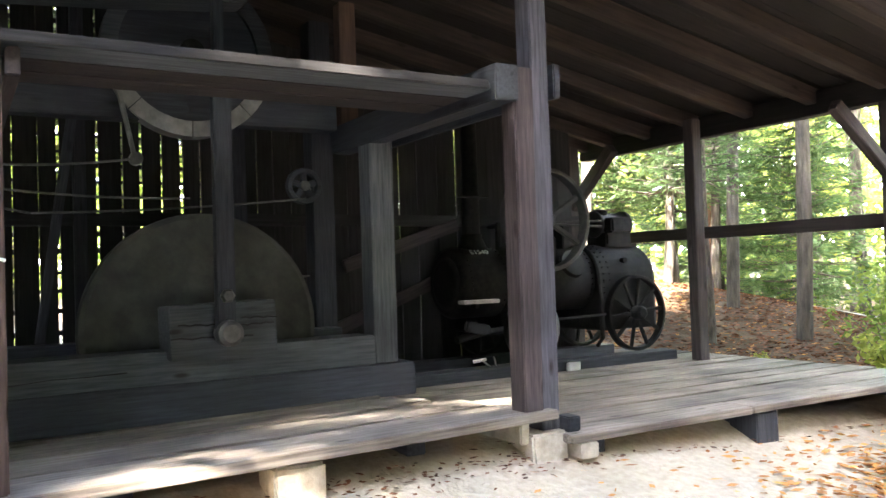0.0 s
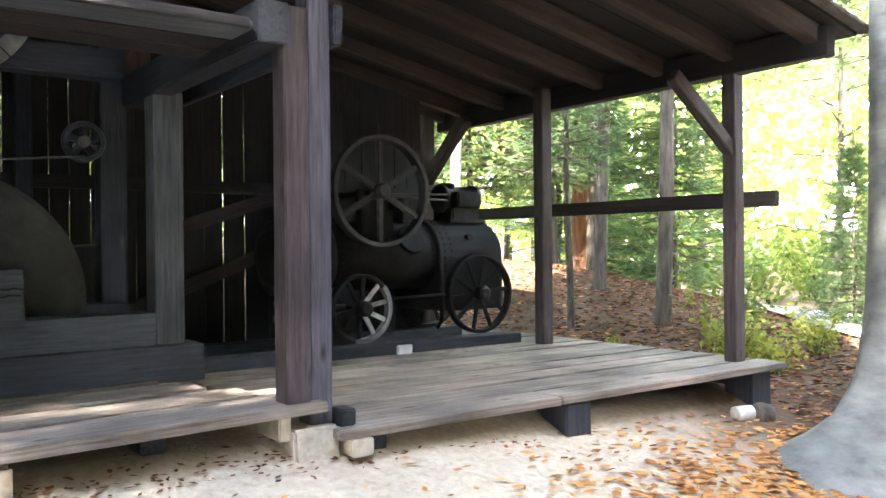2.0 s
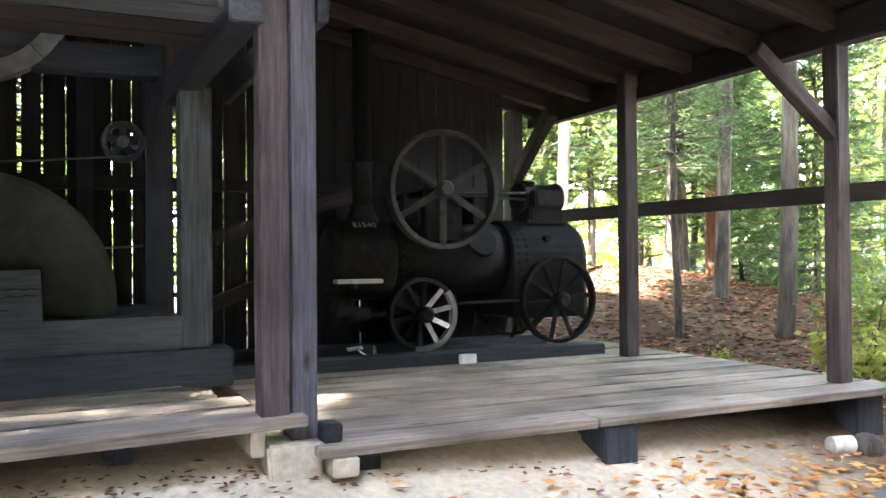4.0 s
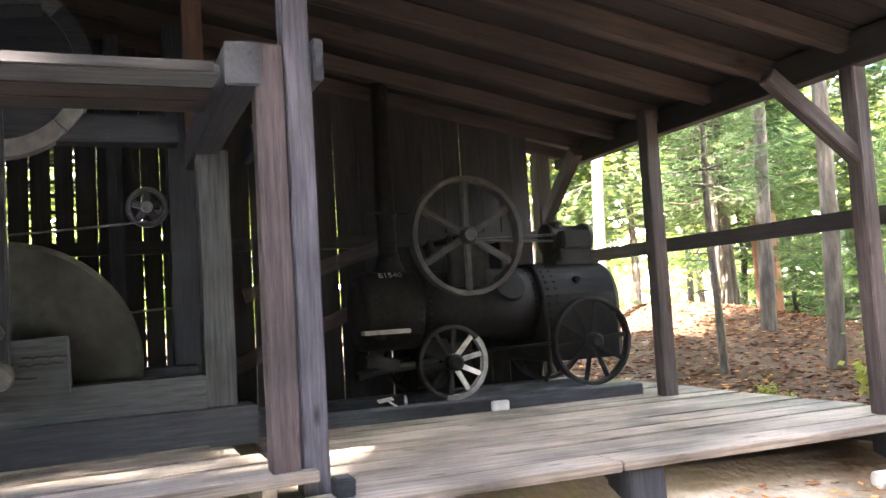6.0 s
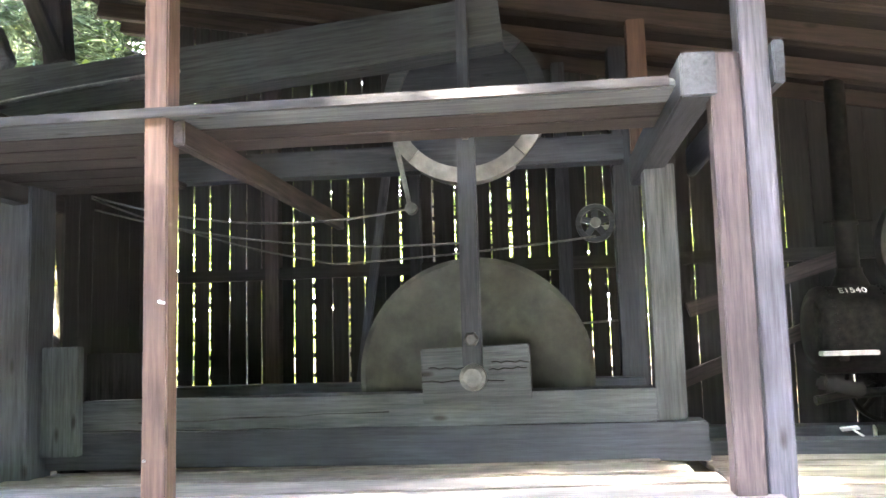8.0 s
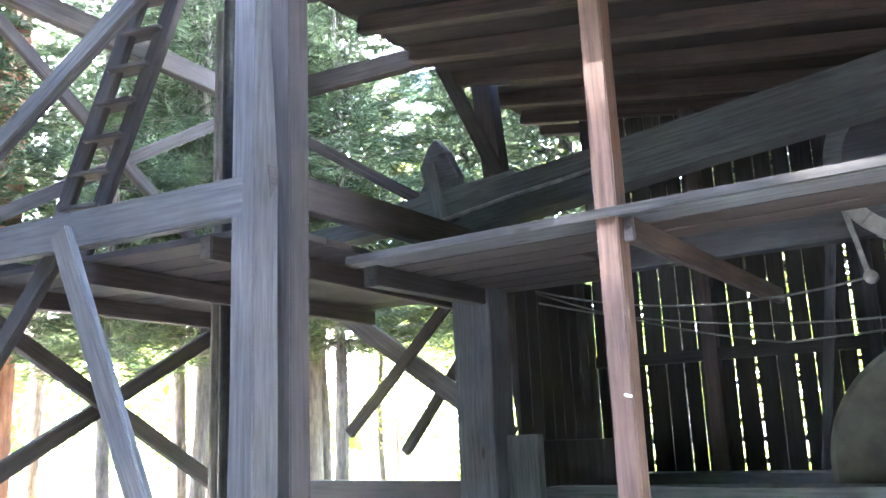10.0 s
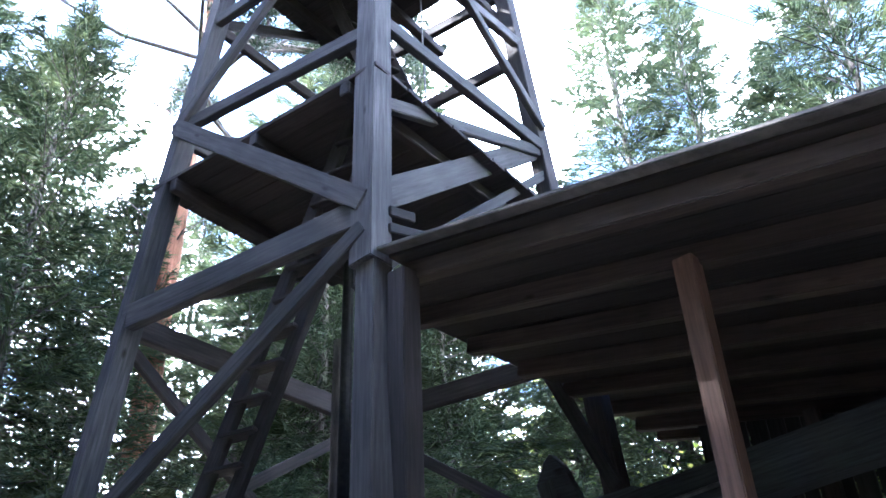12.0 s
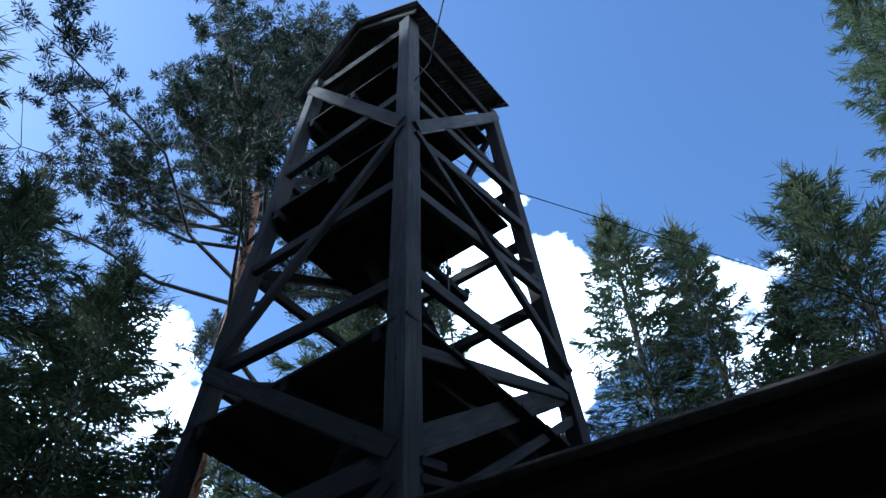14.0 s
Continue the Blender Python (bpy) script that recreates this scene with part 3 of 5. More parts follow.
def build_walking_beam():
    w = empty("walking_beam", (-0.6, 5.85, 3.2), "long grey walking beam hinged above the pitman arm", "walking beam")
    beam("beam", (1.75, 5.86, 3.575), (-2.5, 5.86, 3.18), 0.26, 0.36, M_GREEN, w, wobble=0.008)
    beam("top_timber", (-1.45, 5.84, 3.43), (-3.0, 5.84, 3.34), 0.22, 0.13, M_GREEN, w)
    beam("nose_timber", (-2.2, 5.84, 3.28), (-3.9, 5.84, 3.24), 0.24, 0.17, M_GREEN, w, wobble=0.015)
    beam("strap", (-2.15, 5.72, 3.05), (-2.28, 5.72, 3.70), 0.14, 0.03, M_GREEN, w, "flat grey strap", up=(0, 1, 0))
    part("iron_bar", rod([(-2.45, 5.69, 3.13), (-1.5, 5.69, 3.25), (-0.6, 5.69, 3.34)], 0.018, 8), M_STEEL, w, "thin iron bar")
    # ragged worn head piece
    bm = bmesh.new()
    outline = [(-2.10, 3.42), (-1.98, 3.56), (-2.06, 3.70), (-2.13, 3.84), (-2.27, 3.97), (-2.36, 3.90), (-2.47, 3.72), (-2.42, 3.58), (-2.50, 3.47), (-2.42, 3.34), (-2.20, 3.36)]
    outline = [(-2.26 + (x + 2.26) * 0.85, z) for x, z in outline]
    front = [bm.verts.new((x, 5.80, z)) for x, z in outline]
    back = [bm.verts.new((x + 0.01, 5.90, z)) for x, z in outline]
    bm.faces.new(front)
    bm.faces.new(back[::-1])
    for i in range(len(outline)):
        j = (i + 1) % len(outline)
        bm.faces.new((front[i], back[i], back[j], front[j]))
    bmesh.ops.recalc_face_normals(bm, faces=bm.faces)
    bmesh.ops.bevel(bm, geom=list(bm.edges), offset=0.012, segments=1, affect="EDGES")
    part("head", bm, M_TAR, w, "ragged worn head piece")
    return w


build_walking_beam()


def build_pulley():
    p = empty("pulley", (2.38, 6.36, 2.16), "small grey pulley wheel with round holes on a dark post", "pulley")
    c = Matrix.Translation((2.383, 6.33, 2.165))
    part("rim", hoop(0.145, 0.105, -0.03, 0.03, 32), M_TAR, p, "", c)
    part("hub", lathe([(0.04, -0.05), (0.04, 0.05)], 14, "y"), M_STEEL, p, "", c)
    for i in range(5):
        a = math.radians(90 + 72 * i)
        m = c @ Matrix.Rotation(-a, 4, "Y") @ Matrix.Translation((0.07, 0, 0))
        part("spoke", block(0.09, 0.03, 0.05, 0.006), M_TAR, p, "", m)
    part("axle", rod([(2.383, 6.3, 2.165), (2.383, 6.6, 2.165), (2.62, 6.6, 2.165)], 0.018, 8), M_STEEL, p)
    return p


build_pulley()
for a, b, s in (((-1.5, 6.1, 2.52), (1.04, 6.0, 2.29), 0.16), ((-1.5, 6.15, 2.42), (1.4, 6.0, 2.02), 0.12), ((-1.5, 6.1, 2.50), (0.4, 6.3, 1.93), 0.06), ((0.4, 6.3, 1.93), (2.38, 6.28, 2.06), 0.02)):
    tagged(part("wire_rope", rod(sag(a, b, s), 0.009, 6), M_ROPE), "thin sagging grey wire rope across the shed", "rope", "wire ropes")
tagged(beam("leaning_bar", (0.728, 6.75, 2.762), (0.472, 6.75, 1.0), 0.07, 0.05, M_TAR, up=(0, 1, 0)), "dark bar leaning behind the big disc", "bar")
tagged(part("thin_rod", rod([(2.1, 6.9, 1.42), (2.75, 6.6, 1.45)], 0.01, 6), M_ROPE), "thin iron rod behind the disc", "rod")


# ---- portable steam engine ----
def spoked_wheel(name, c, r, n, parent, rim_w, mat_spoke, tyre_mat=None, phase=0.0, bare=()):
    w = empty(name, c, parent=parent)
    at = Matrix.Translation(c)
    part("tyre", hoop(r, r - 0.035, -rim_w / 2, rim_w / 2, 56), tyre_mat or M_IRON, w, "", at)
    part("hub", lathe([(0.045, -0.12), (0.07, -0.10), (0.075, 0.05), (0.05, 0.08)], 18, "y"), M_IRON, w, "", at)
    for i in range(n):
        a = phase + 2 * math.pi * i / n
        m = at @ Matrix.Rotation(-a, 4, "Y") @ Matrix.Translation(((r + 0.04) / 2, 0, 0))
        # spokes listed in bare get the pale colour that stands for sun
        part("spoke", block(r - 0.075, 0.028, 0.042, 0.008), mat_spoke if i in bare else M_IRON, w, "", m)
    return w


def build_engine():
    e = empty("portable_steam_engine", (5.2, 6.9, 0.55), "black riveted portable steam engine on four spoked wheels", "steam engine")
    Y = 6.95
    tx = Matrix.Translation
    part("smokebox", lathe([(0.30, 4.07), (0.335, 4.10), (0.345, 4.13), (0.345, 4.58), (0.33, 4.585)], 48, "x"), M_IRON, e, "", tx((0, Y, 1.32)), True)
    part("smokebox_door", lathe([(0.05, 4.03), (0.2, 4.045), (0.28, 4.075)], 40, "x"), M_IRON, e, "", tx((0, Y, 1.32)), True)
    part("barrel", lathe([(0.325, 4.57), (0.325, 5.72)], 48, "x"), M_IRON, e, "", tx((0, Y, 1.32)), True)
    # firebox: arched shell with straight sides
    bm = bmesh.new()
    prof = [(math.cos(math.pi * i / 16) * 0.375, 1.30 + math.sin(math.pi * i / 16) * 0.375) for i in range(17)]
    prof = [(0.375, 0.78)] + prof + [(-0.375, 0.78)]
    rows = []
    for x, k in ((5.68, 0.96), (5.70, 1.0), (6.44, 1.0), (6.49, 0.93)):
        rows.append([bm.verts.new((x, Y + y * k, 1.25 + (z - 1.25) * k)) for y, z in prof])
    for p, q in zip(rows, rows[1:]):
        for i in range(len(prof)):
            j = (i + 1) % len(prof)
            bm.faces.new((p[i], p[j], q[j], q[i]))
    bm.faces.new(rows[0])
    bm.faces.new(rows[-1][::-1])
    bmesh.ops.recalc_face_normals(bm, faces=bm.faces)
    part("firebox", bm, M_IRON, e)
    part("fire_door", lathe([(0.14, 6.48), (0.15, 6.50), (0.12, 6.53)], 24, "x"), M_IRON, e, "", tx((0, Y, 1.2)))
    # rivets in rings and rows
    rb = bmesh.new()
    for x, r in ((4.16, 0.345), (4.55, 0.345), (4.64, 0.325), (5.64, 0.325), (5.75, 0.376), (5.83, 0.376)):
        for i in range(36):
            a = 2 * math.pi * i / 36
            if math.sin(a) < -0.75:
                continue
            if r > 0.37 and math.sin(a) < 0:
                continue
            m = tx((x, Y + r * math.cos(a), 1.32 + r * math.sin(a) + (-0.02 if r > 0.37 else 0)))
            bmesh.ops.create_icosphere(rb, subdivisions=1, radius=0.011, matrix=m)
    for i in range(9):
        bmesh.ops.create_icosphere(rb, subdivisions=1, radius=0.011, matrix=tx((5.75, Y - 0.377, 1.28 - 0.055 * i)))
    tagged(part("rivets", rb, M_IRON, e), kind="stuff")
    # chimney and its saddle
    part("saddle", lathe([(0.17, 1.60), (0.13, 1.70), (0.10, 1.76), (0.10, 1.80)], 28), M_IRON, e, "", tx((4.385, Y, 0)), True)
    part("chimney", lathe([(0.085, 1.78), (0.085, 2.14), (0.10, 2.15), (0.10, 2.18), (0.082, 2.19), (0.075, 3.46), (0.06, 3.465)], 28), M_IRON, e, "", tx((4.385, Y, 0)), True)
    part("chimney_stay", rod([(4.2, Y - 0.05, 2.17), (4.57, Y - 0.05, 2.17)], 0.012, 8), M_IRON, e)
    # flywheel on its crankshaft
    f = empty("flywheel", (4.93, 6.45, 1.91), parent=e)
    fc = tx((4.93, 6.45, 1.91))
    part("rim", hoop(0.505, 0.462, -0.06, 0.06, 64), M_WORN, f, "", fc)
    part("hub", lathe([(0.05, -0.09), (0.075, -0.06), (0.075, 0.06), (0.05, 0.09)], 20, "y"), M_WORN, f, "", fc)
    for i in range(6):
        a = math.radians(90 + 60 * i)
        part("spoke", block(0.44, 0.035, 0.062, 0.014), M_WORN, f, "", fc @ Matrix.Rotation(-a, 4, "Y") @ tx((0.25, 0, 0)))
    part("crankshaft", rod([(4.93, 6.38, 1.91), (4.93, 7.45, 1.91)], 0.032, 14), M_IRON, e)
    for y in (6.72, 7.2):
        part("bearing", block(0.16, 0.08, 0.34, 0.015), M_IRON, e, "", tx((4.93, y, 1.77)))
    # cylinder block, valve chest and motion rods
    part("cylinder_saddle", block(0.36, 0.34, 0.16, 0.02), M_IRON, e, "", tx((6.17, Y, 1.72)))
    part("saddle_flange", block(0.46, 0.40, 0.035, 0.008), M_IRON, e, "", tx((6.17, Y, 1.665)))
    part("cylinder", lathe([(0.11, 5.93), (0.145, 5.94), (0.145, 5.98), (0.125, 5.99), (0.125, 6.33), (0.145, 6.34), (0.145, 6.39), (0.1, 6.40)], 32, "x"), M_IRON, e, "", tx((0, Y, 1.90)), True)
    part("valve_chest", block(0.30, 0.16, 0.16, 0.02), M_IRON, e, "", tx((6.16, Y - 0.16, 1.88)))
    part("safety_valve", lathe([(0.07, 1.98), (0.085, 2.0), (0.085, 2.045), (0.06, 2.06)], 14), M_IRON, e, "", tx((6.05, Y, 0)))
    for z, y in ((1.93, 6.80), (1.87, 6.80), (1.90, 7.05)):
        part("slide_rod", rod([(4.98, y, 1.90), (5.95, y, z)], 0.012, 8), M_WORN, e)
    part("guide_bracket", block(0.10, 0.26, 0.24, 0.012), M_IRON, e, "", tx((5.45, 6.92, 1.76)))
    part("side_box", block(0.34, 0.10, 0.26, 0.012), M_IRON, e, "dark riveted side box", tx((4.99, 6.63, 1.62)))
    part("manhole", lathe([(0.14, -0.04), (0.15, 0.0), (0.11, 0.03)], 26, "y"), M_IRON, e, "", tx((5.40, 6.665, 1.47)) @ Matrix.Rotation(radians(-25), 4, "X"))
    part("wash_plug", lathe([(0.03, -0.03), (0.03, 0.03)], 8, "y"), M_IRON, e, "", tx((6.05, 6.60, 1.50)))
    part("feed_pipe", rod([(5.70, 6.60, 1.25), (5.70, 6.57, 1.1), (5.70, 6.57, 0.7), (5.70, 6.65, 0.62)], 0.024, 10), M_IRON, e)
    part("tie_rod", rod([(4.9, 6.52, 0.93), (5.75, 6.52, 0.95)], 0.013, 8), M_IRON, e)
    part("front_perch", block(0.24, 0.36, 0.2, 0.02), M_IRON, e, "", tx((4.72, Y, 0.98)))
    part("front_axle", rod([(4.75, 6.42, 0.86), (4.75, 7.45, 0.86)], 0.035, 12), M_IRON, e)
    part("rear_axle", rod([(6.10, 6.42, 0.945), (6.10, 7.45, 0.945)], 0.04, 12), M_IRON, e)
    part("step_plate", block(0.40, 0.12, 0.035, 0.005), M_SPOKE, e, "pale worn step plate", tx((4.22, 6.60, 1.145)))
    part("plate_bracket", block(0.05, 0.4, 0.05, 0.006), M_IRON, e, "", tx((4.2, 6.8, 1.11)))
    part("drawbar", rod([(4.75, 6.75, 0.86), (4.2, 6.62, 0.84), (3.95, 6.58, 0.80)], 0.035, 10), M_IRON, e)
    part("turntable", block(0.30, 0.22, 0.10, 0.02), M_IRON, e, "", tx((4.15, 6.62, 0.90)) @ Matrix.Rotation(radians(12), 4, "Y"))
    # right-hand spokes and rim of the near wheel are coloured as if sunlit
    for y, b in ((6.50, (8, 9, 0, 1)), (7.38, ())):
        spoked_wheel("front_wheel", (4.75, y, 0.86), 0.31, 10, e, 0.075, M_SPOKE, None, 0.2, b)
        if b:
            part("bare_rim", felloe(0.313, 0.272, 0.0385, math.radians(-105), math.radians(40), 24), M_RIM, e, "stretch of wheel rim coloured pale for sun on it", tx((4.75, y, 0.86)))
        spoked_wheel("rear_wheel", (6.10, y, 0.945), 0.395, 10, e, 0.085, M_SPOKE, None, 0.1)
    # painted marking on the smokebox
    cu = bpy.data.curves.new("marking", "FONT")
    cu.body = "E1540"
    cu.size = 0.085
    cu.extrude = 0.001
    tmp = new("marking_curve", cu)
    dg = bpy.context.evaluated_depsgraph_get()
    me = bpy.data.meshes.new_from_object(tmp.evaluated_get(dg))
    bpy.data.objects.remove(tmp)
    me.materials.clear()
    me.materials.append(M_WHITE)
    mk = new("painted_marking", me)
    settle(mk, e, tx((4.22, 6.715, 1.60)) @ Matrix.Rotation(radians(40), 4, "X"), "white hand-painted marking")
    e.location += Vector((0.0, 0.03, 0.0))
    return e


build_engine()
for y in (6.42, 7.38):
    tagged(box("sleeper_timber", 3.05, 6.46, y - 0.11, y + 0.11, 0.445, 0.548, M_TAR), "long dark sleeper timber under the engine wheels", "timber", "engine sleepers")
# chock and scraps take white so that they look sunlit
tagged(box("wheel_chock", 4.98, 5.13, 6.27, 6.38, 0.45, 0.53, M_WHITE), "wooden block beside the sleeper timber, whitened for sun on it", "chock")
for i, (x, y, z, a) in enumerate(((4.22, 6.52, 0.56, 20), (4.16, 6.56, 0.60, -35), (4.33, 6.55, 0.56, 70))):
    ob = part("wood_scrap", block(0.13, 0.05, 0.012, 0.003), M_WHITE, None, "", Matrix.Translation((x, y, z)) @ Euler((radians(a), radians(30 - 40 * i), radians(a))).to_matrix().to_4x4())
    tagged(ob, "splintered scrap of wood on the sleeper, whitened for sun on it", "scrap", "wood scraps")

# ---- supports under the decks ----
def stone(sx, sy, sz, seed):
    """A rounded field stone with uneven sides."""
    bm = bmesh.new()
    bmesh.ops.create_icosphere(bm, subdivisions=3, radius=0.5)
    for v in bm.verts:
        k = 1 + 0.22 * noise.noise(v.co * 2.2 + Vector((seed, 0, 0)))
        v.co = Vector((v.co.x * sx * k, v.co.y * sy * k, v.co.z * sz * k))
    return bm


tagged(box("concrete_block", 2.82, 3.09, 3.93, 4.16, 0.08, 0.47, M_CONC, bevel=0.015, wobble=0.008), "pale chipped concrete block under the double post", "concrete block", "deck supports")
tagged(box("concrete_block", 1.27, 1.54, 3.95, 4.2, 0.1, 0.5, M_CONC, bevel=0.015, wobble=0.008), "pale chipped concrete block under the deck", "concrete block", "deck supports")
tagged(box("timber_stub", 3.10, 3.23, 3.83, 4.3, 0.31, 0.40, M_CONC), "pale sawn joist end under the deck edge", "joist", "deck supports")
tagged(box("deck_support", 4.66, 4.88, 3.86, 4.1, 0.05, 0.40, M_TAR), "dark upright block under the deck", "support", "deck supports")
tagged(box("deck_support", 6.70, 6.95, 3.90, 4.15, 0.0, 0.40, M_TAR), "dark upright block under the deck corner", "support", "deck supports")
tagged(box("deck_support", 2.745, 2.812, 3.95, 4.6, 0.42, 0.545, M_CONC), "pale sawn joist end under the plank deck", "joist", "deck supports")
log_piece = part("birch_log", lathe([(0.050, -0.08), (0.056, -0.075), (0.057, 0.0), (0.055, 0.075), (0.048, 0.08)], 18, "x"), M_SPOKE, None, "", Matrix.Translation((6.37, 3.76, ground_z(6.37, 3.76) + 0.045)) @ Matrix.Rotation(radians(-12), 4, "Z"))
tagged(log_piece, "short whitish log lying by the deck corner", "log")
tagged(part("mossy_stone", stone(0.22, 0.20, 0.17, 8), M_BARK, None, "", Matrix.Translation((6.56, 3.74, ground_z(6.56, 3.74) + 0.03)), True), "grey mossy stone beside the deck corner", "stone")
tagged(box("small_block", 3.085, 3.18, 3.93, 4.05, 0.452, 0.545, M_TAR), "small dark block beside the post foot", "block")


# ---- decks ----
def left_z(x, y):
    return 0.60 + 0.018 * (x - 3) - 0.042 * (y - 3.95)


def build_decks():
    rnd = random.Random(5)
    left = empty("floor_left", (0.5, 4.8, 0.5), "weathered grey plank deck in front of the timber frame", "deck", kind="structure")
    y = 3.90
    widths = [0.30, 0.27, 0.33, 0.26, 0.30, 0.28, 0.2]
    for i, w in enumerate(widths):
        x1 = 3.0 - 0.05 * i + rnd.uniform(-0.03, 0.03)
        x0 = -1.62 + rnd.uniform(-0.05, 0.05)
        yc = y + w / 2
        beam("plank", (x0, yc, left_z(x0, yc) - 0.025 - 0.012 * (i % 2)), (x1, yc, left_z(x1, yc) - 0.025 - 0.016 * (i % 2) + rnd.uniform(-0.006, 0.006)), w - 0.034, 0.055, M_DECK, left, wobble=0.004, bevel=0.006)
        y += w
    for x in (-1.0, 0.6, 2.2):
        beam("joist", (x, 4.2, left_z(x, 4.2) - 0.12), (x, 5.7, left_z(x, 5.7) - 0.12), 0.12, 0.12, M_TAR, left)
    right = empty("floor_right", (5.0, 5.5, 0.4), "weathered grey plank deck under the steam engine", "deck", kind="structure")
    y = 3.83
    i = 0
    while y < 7.5:
        w = rnd.choice((0.26, 0.30, 0.34, 0.38))
        z = 0.45 - 0.025 + rnd.uniform(-0.003, 0.003)
        joint = rnd.choice((None, None, rnd.uniform(4.5, 6.0)))
        ends = [(3.04, 7.10 + rnd.uniform(-0.02, 0.02))] if joint is None else [(3.04, joint - 0.004), (joint + 0.004, 7.10)]
        for x0, x1 in ends:
            beam("plank", (x0, y + w / 2, z), (x1, y + w / 2, z), w - 0.022, 0.05, M_DECK, right, wobble=0.003, bevel=0.006)
        y += w
        i += 1
    for x in (3.3, 4.77, 6.83):
        beam("joist", (x, 3.95, 0.335), (x, 7.5, 0.335), 0.16, 0.13, M_TAR, right)


build_decks()


# ---- slatted back wall ----
def build_back_wall():
    rnd = random.Random(11)
    wall = empty("wall_back", (2.4, 7.6, 1.8), "black vertical board wall with daylight gaps between the boards", "wall", kind="structure")
    x = -1.62
    while x < 6.05:
        w = rnd.uniform(0.15, 0.235) if x > 2.9 else rnd.uniform(0.13, 0.185)
        gap = rnd.choice((0.003, 0.005, 0.008, 0.011, 0.014)) if x > 2.9 else rnd.choice((0.008, 0.014, 0.020, 0.026))
        z1 = roof_z(x + w) - 0.02
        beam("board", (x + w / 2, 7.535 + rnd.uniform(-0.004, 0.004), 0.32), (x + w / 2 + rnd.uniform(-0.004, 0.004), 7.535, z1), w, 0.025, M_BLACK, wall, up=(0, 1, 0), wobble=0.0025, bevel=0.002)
        x += w + gap
    z = 0.5
    while z < 4.2:
        hgt = rnd.uniform(0.018, 0.045)
        x1 = min(6.0, 7.1 - (z - 2.75) / 0.193) - 0.3
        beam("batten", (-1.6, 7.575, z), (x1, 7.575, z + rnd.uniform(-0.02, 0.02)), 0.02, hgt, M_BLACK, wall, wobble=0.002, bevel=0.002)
        z += hgt + rnd.uniform(0.06, 0.16)


build_back_wall()


def build_side_screen():
    """The short boarded screen behind the massive post."""
    wall = empty("wall_side", (-1.62, 6.8, 1.5), "short dark boarded screen beside the massive post", "wall", kind="structure")
    y = 5.95
    while y < 7.5:
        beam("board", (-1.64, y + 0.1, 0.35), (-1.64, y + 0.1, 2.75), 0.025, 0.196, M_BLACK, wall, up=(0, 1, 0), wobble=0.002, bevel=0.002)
        y += 0.2


build_side_screen()


# ---- drilling tower ----
TC = Vector((-3.45, 4.75, 0))
TR = 0.10
# each leg: foot and lean per metre of height
LEGS = {"N": ((-1.546, 2.971), (-0.0649, 0.0642)), "L": ((-4.862, 2.538), (0.0462, 0.0787)),
        "R": ((-1.824, 6.715), (-0.0571, -0.0589)), "F": ((-5.148, 6.276), (0.0547, -0.044))}
OUTWARD = {"N": (1, -1), "L": (-1, -1), "R": (1, 1), "F": (-1, 1)}


def leg_at(leg, z, out=0.0):
    (x, y), (kx, ky) = LEGS[leg]
    sx, sy = OUTWARD[leg]
    return Vector((x + kx * z + out * sx, y + ky * z + out * sy, z))


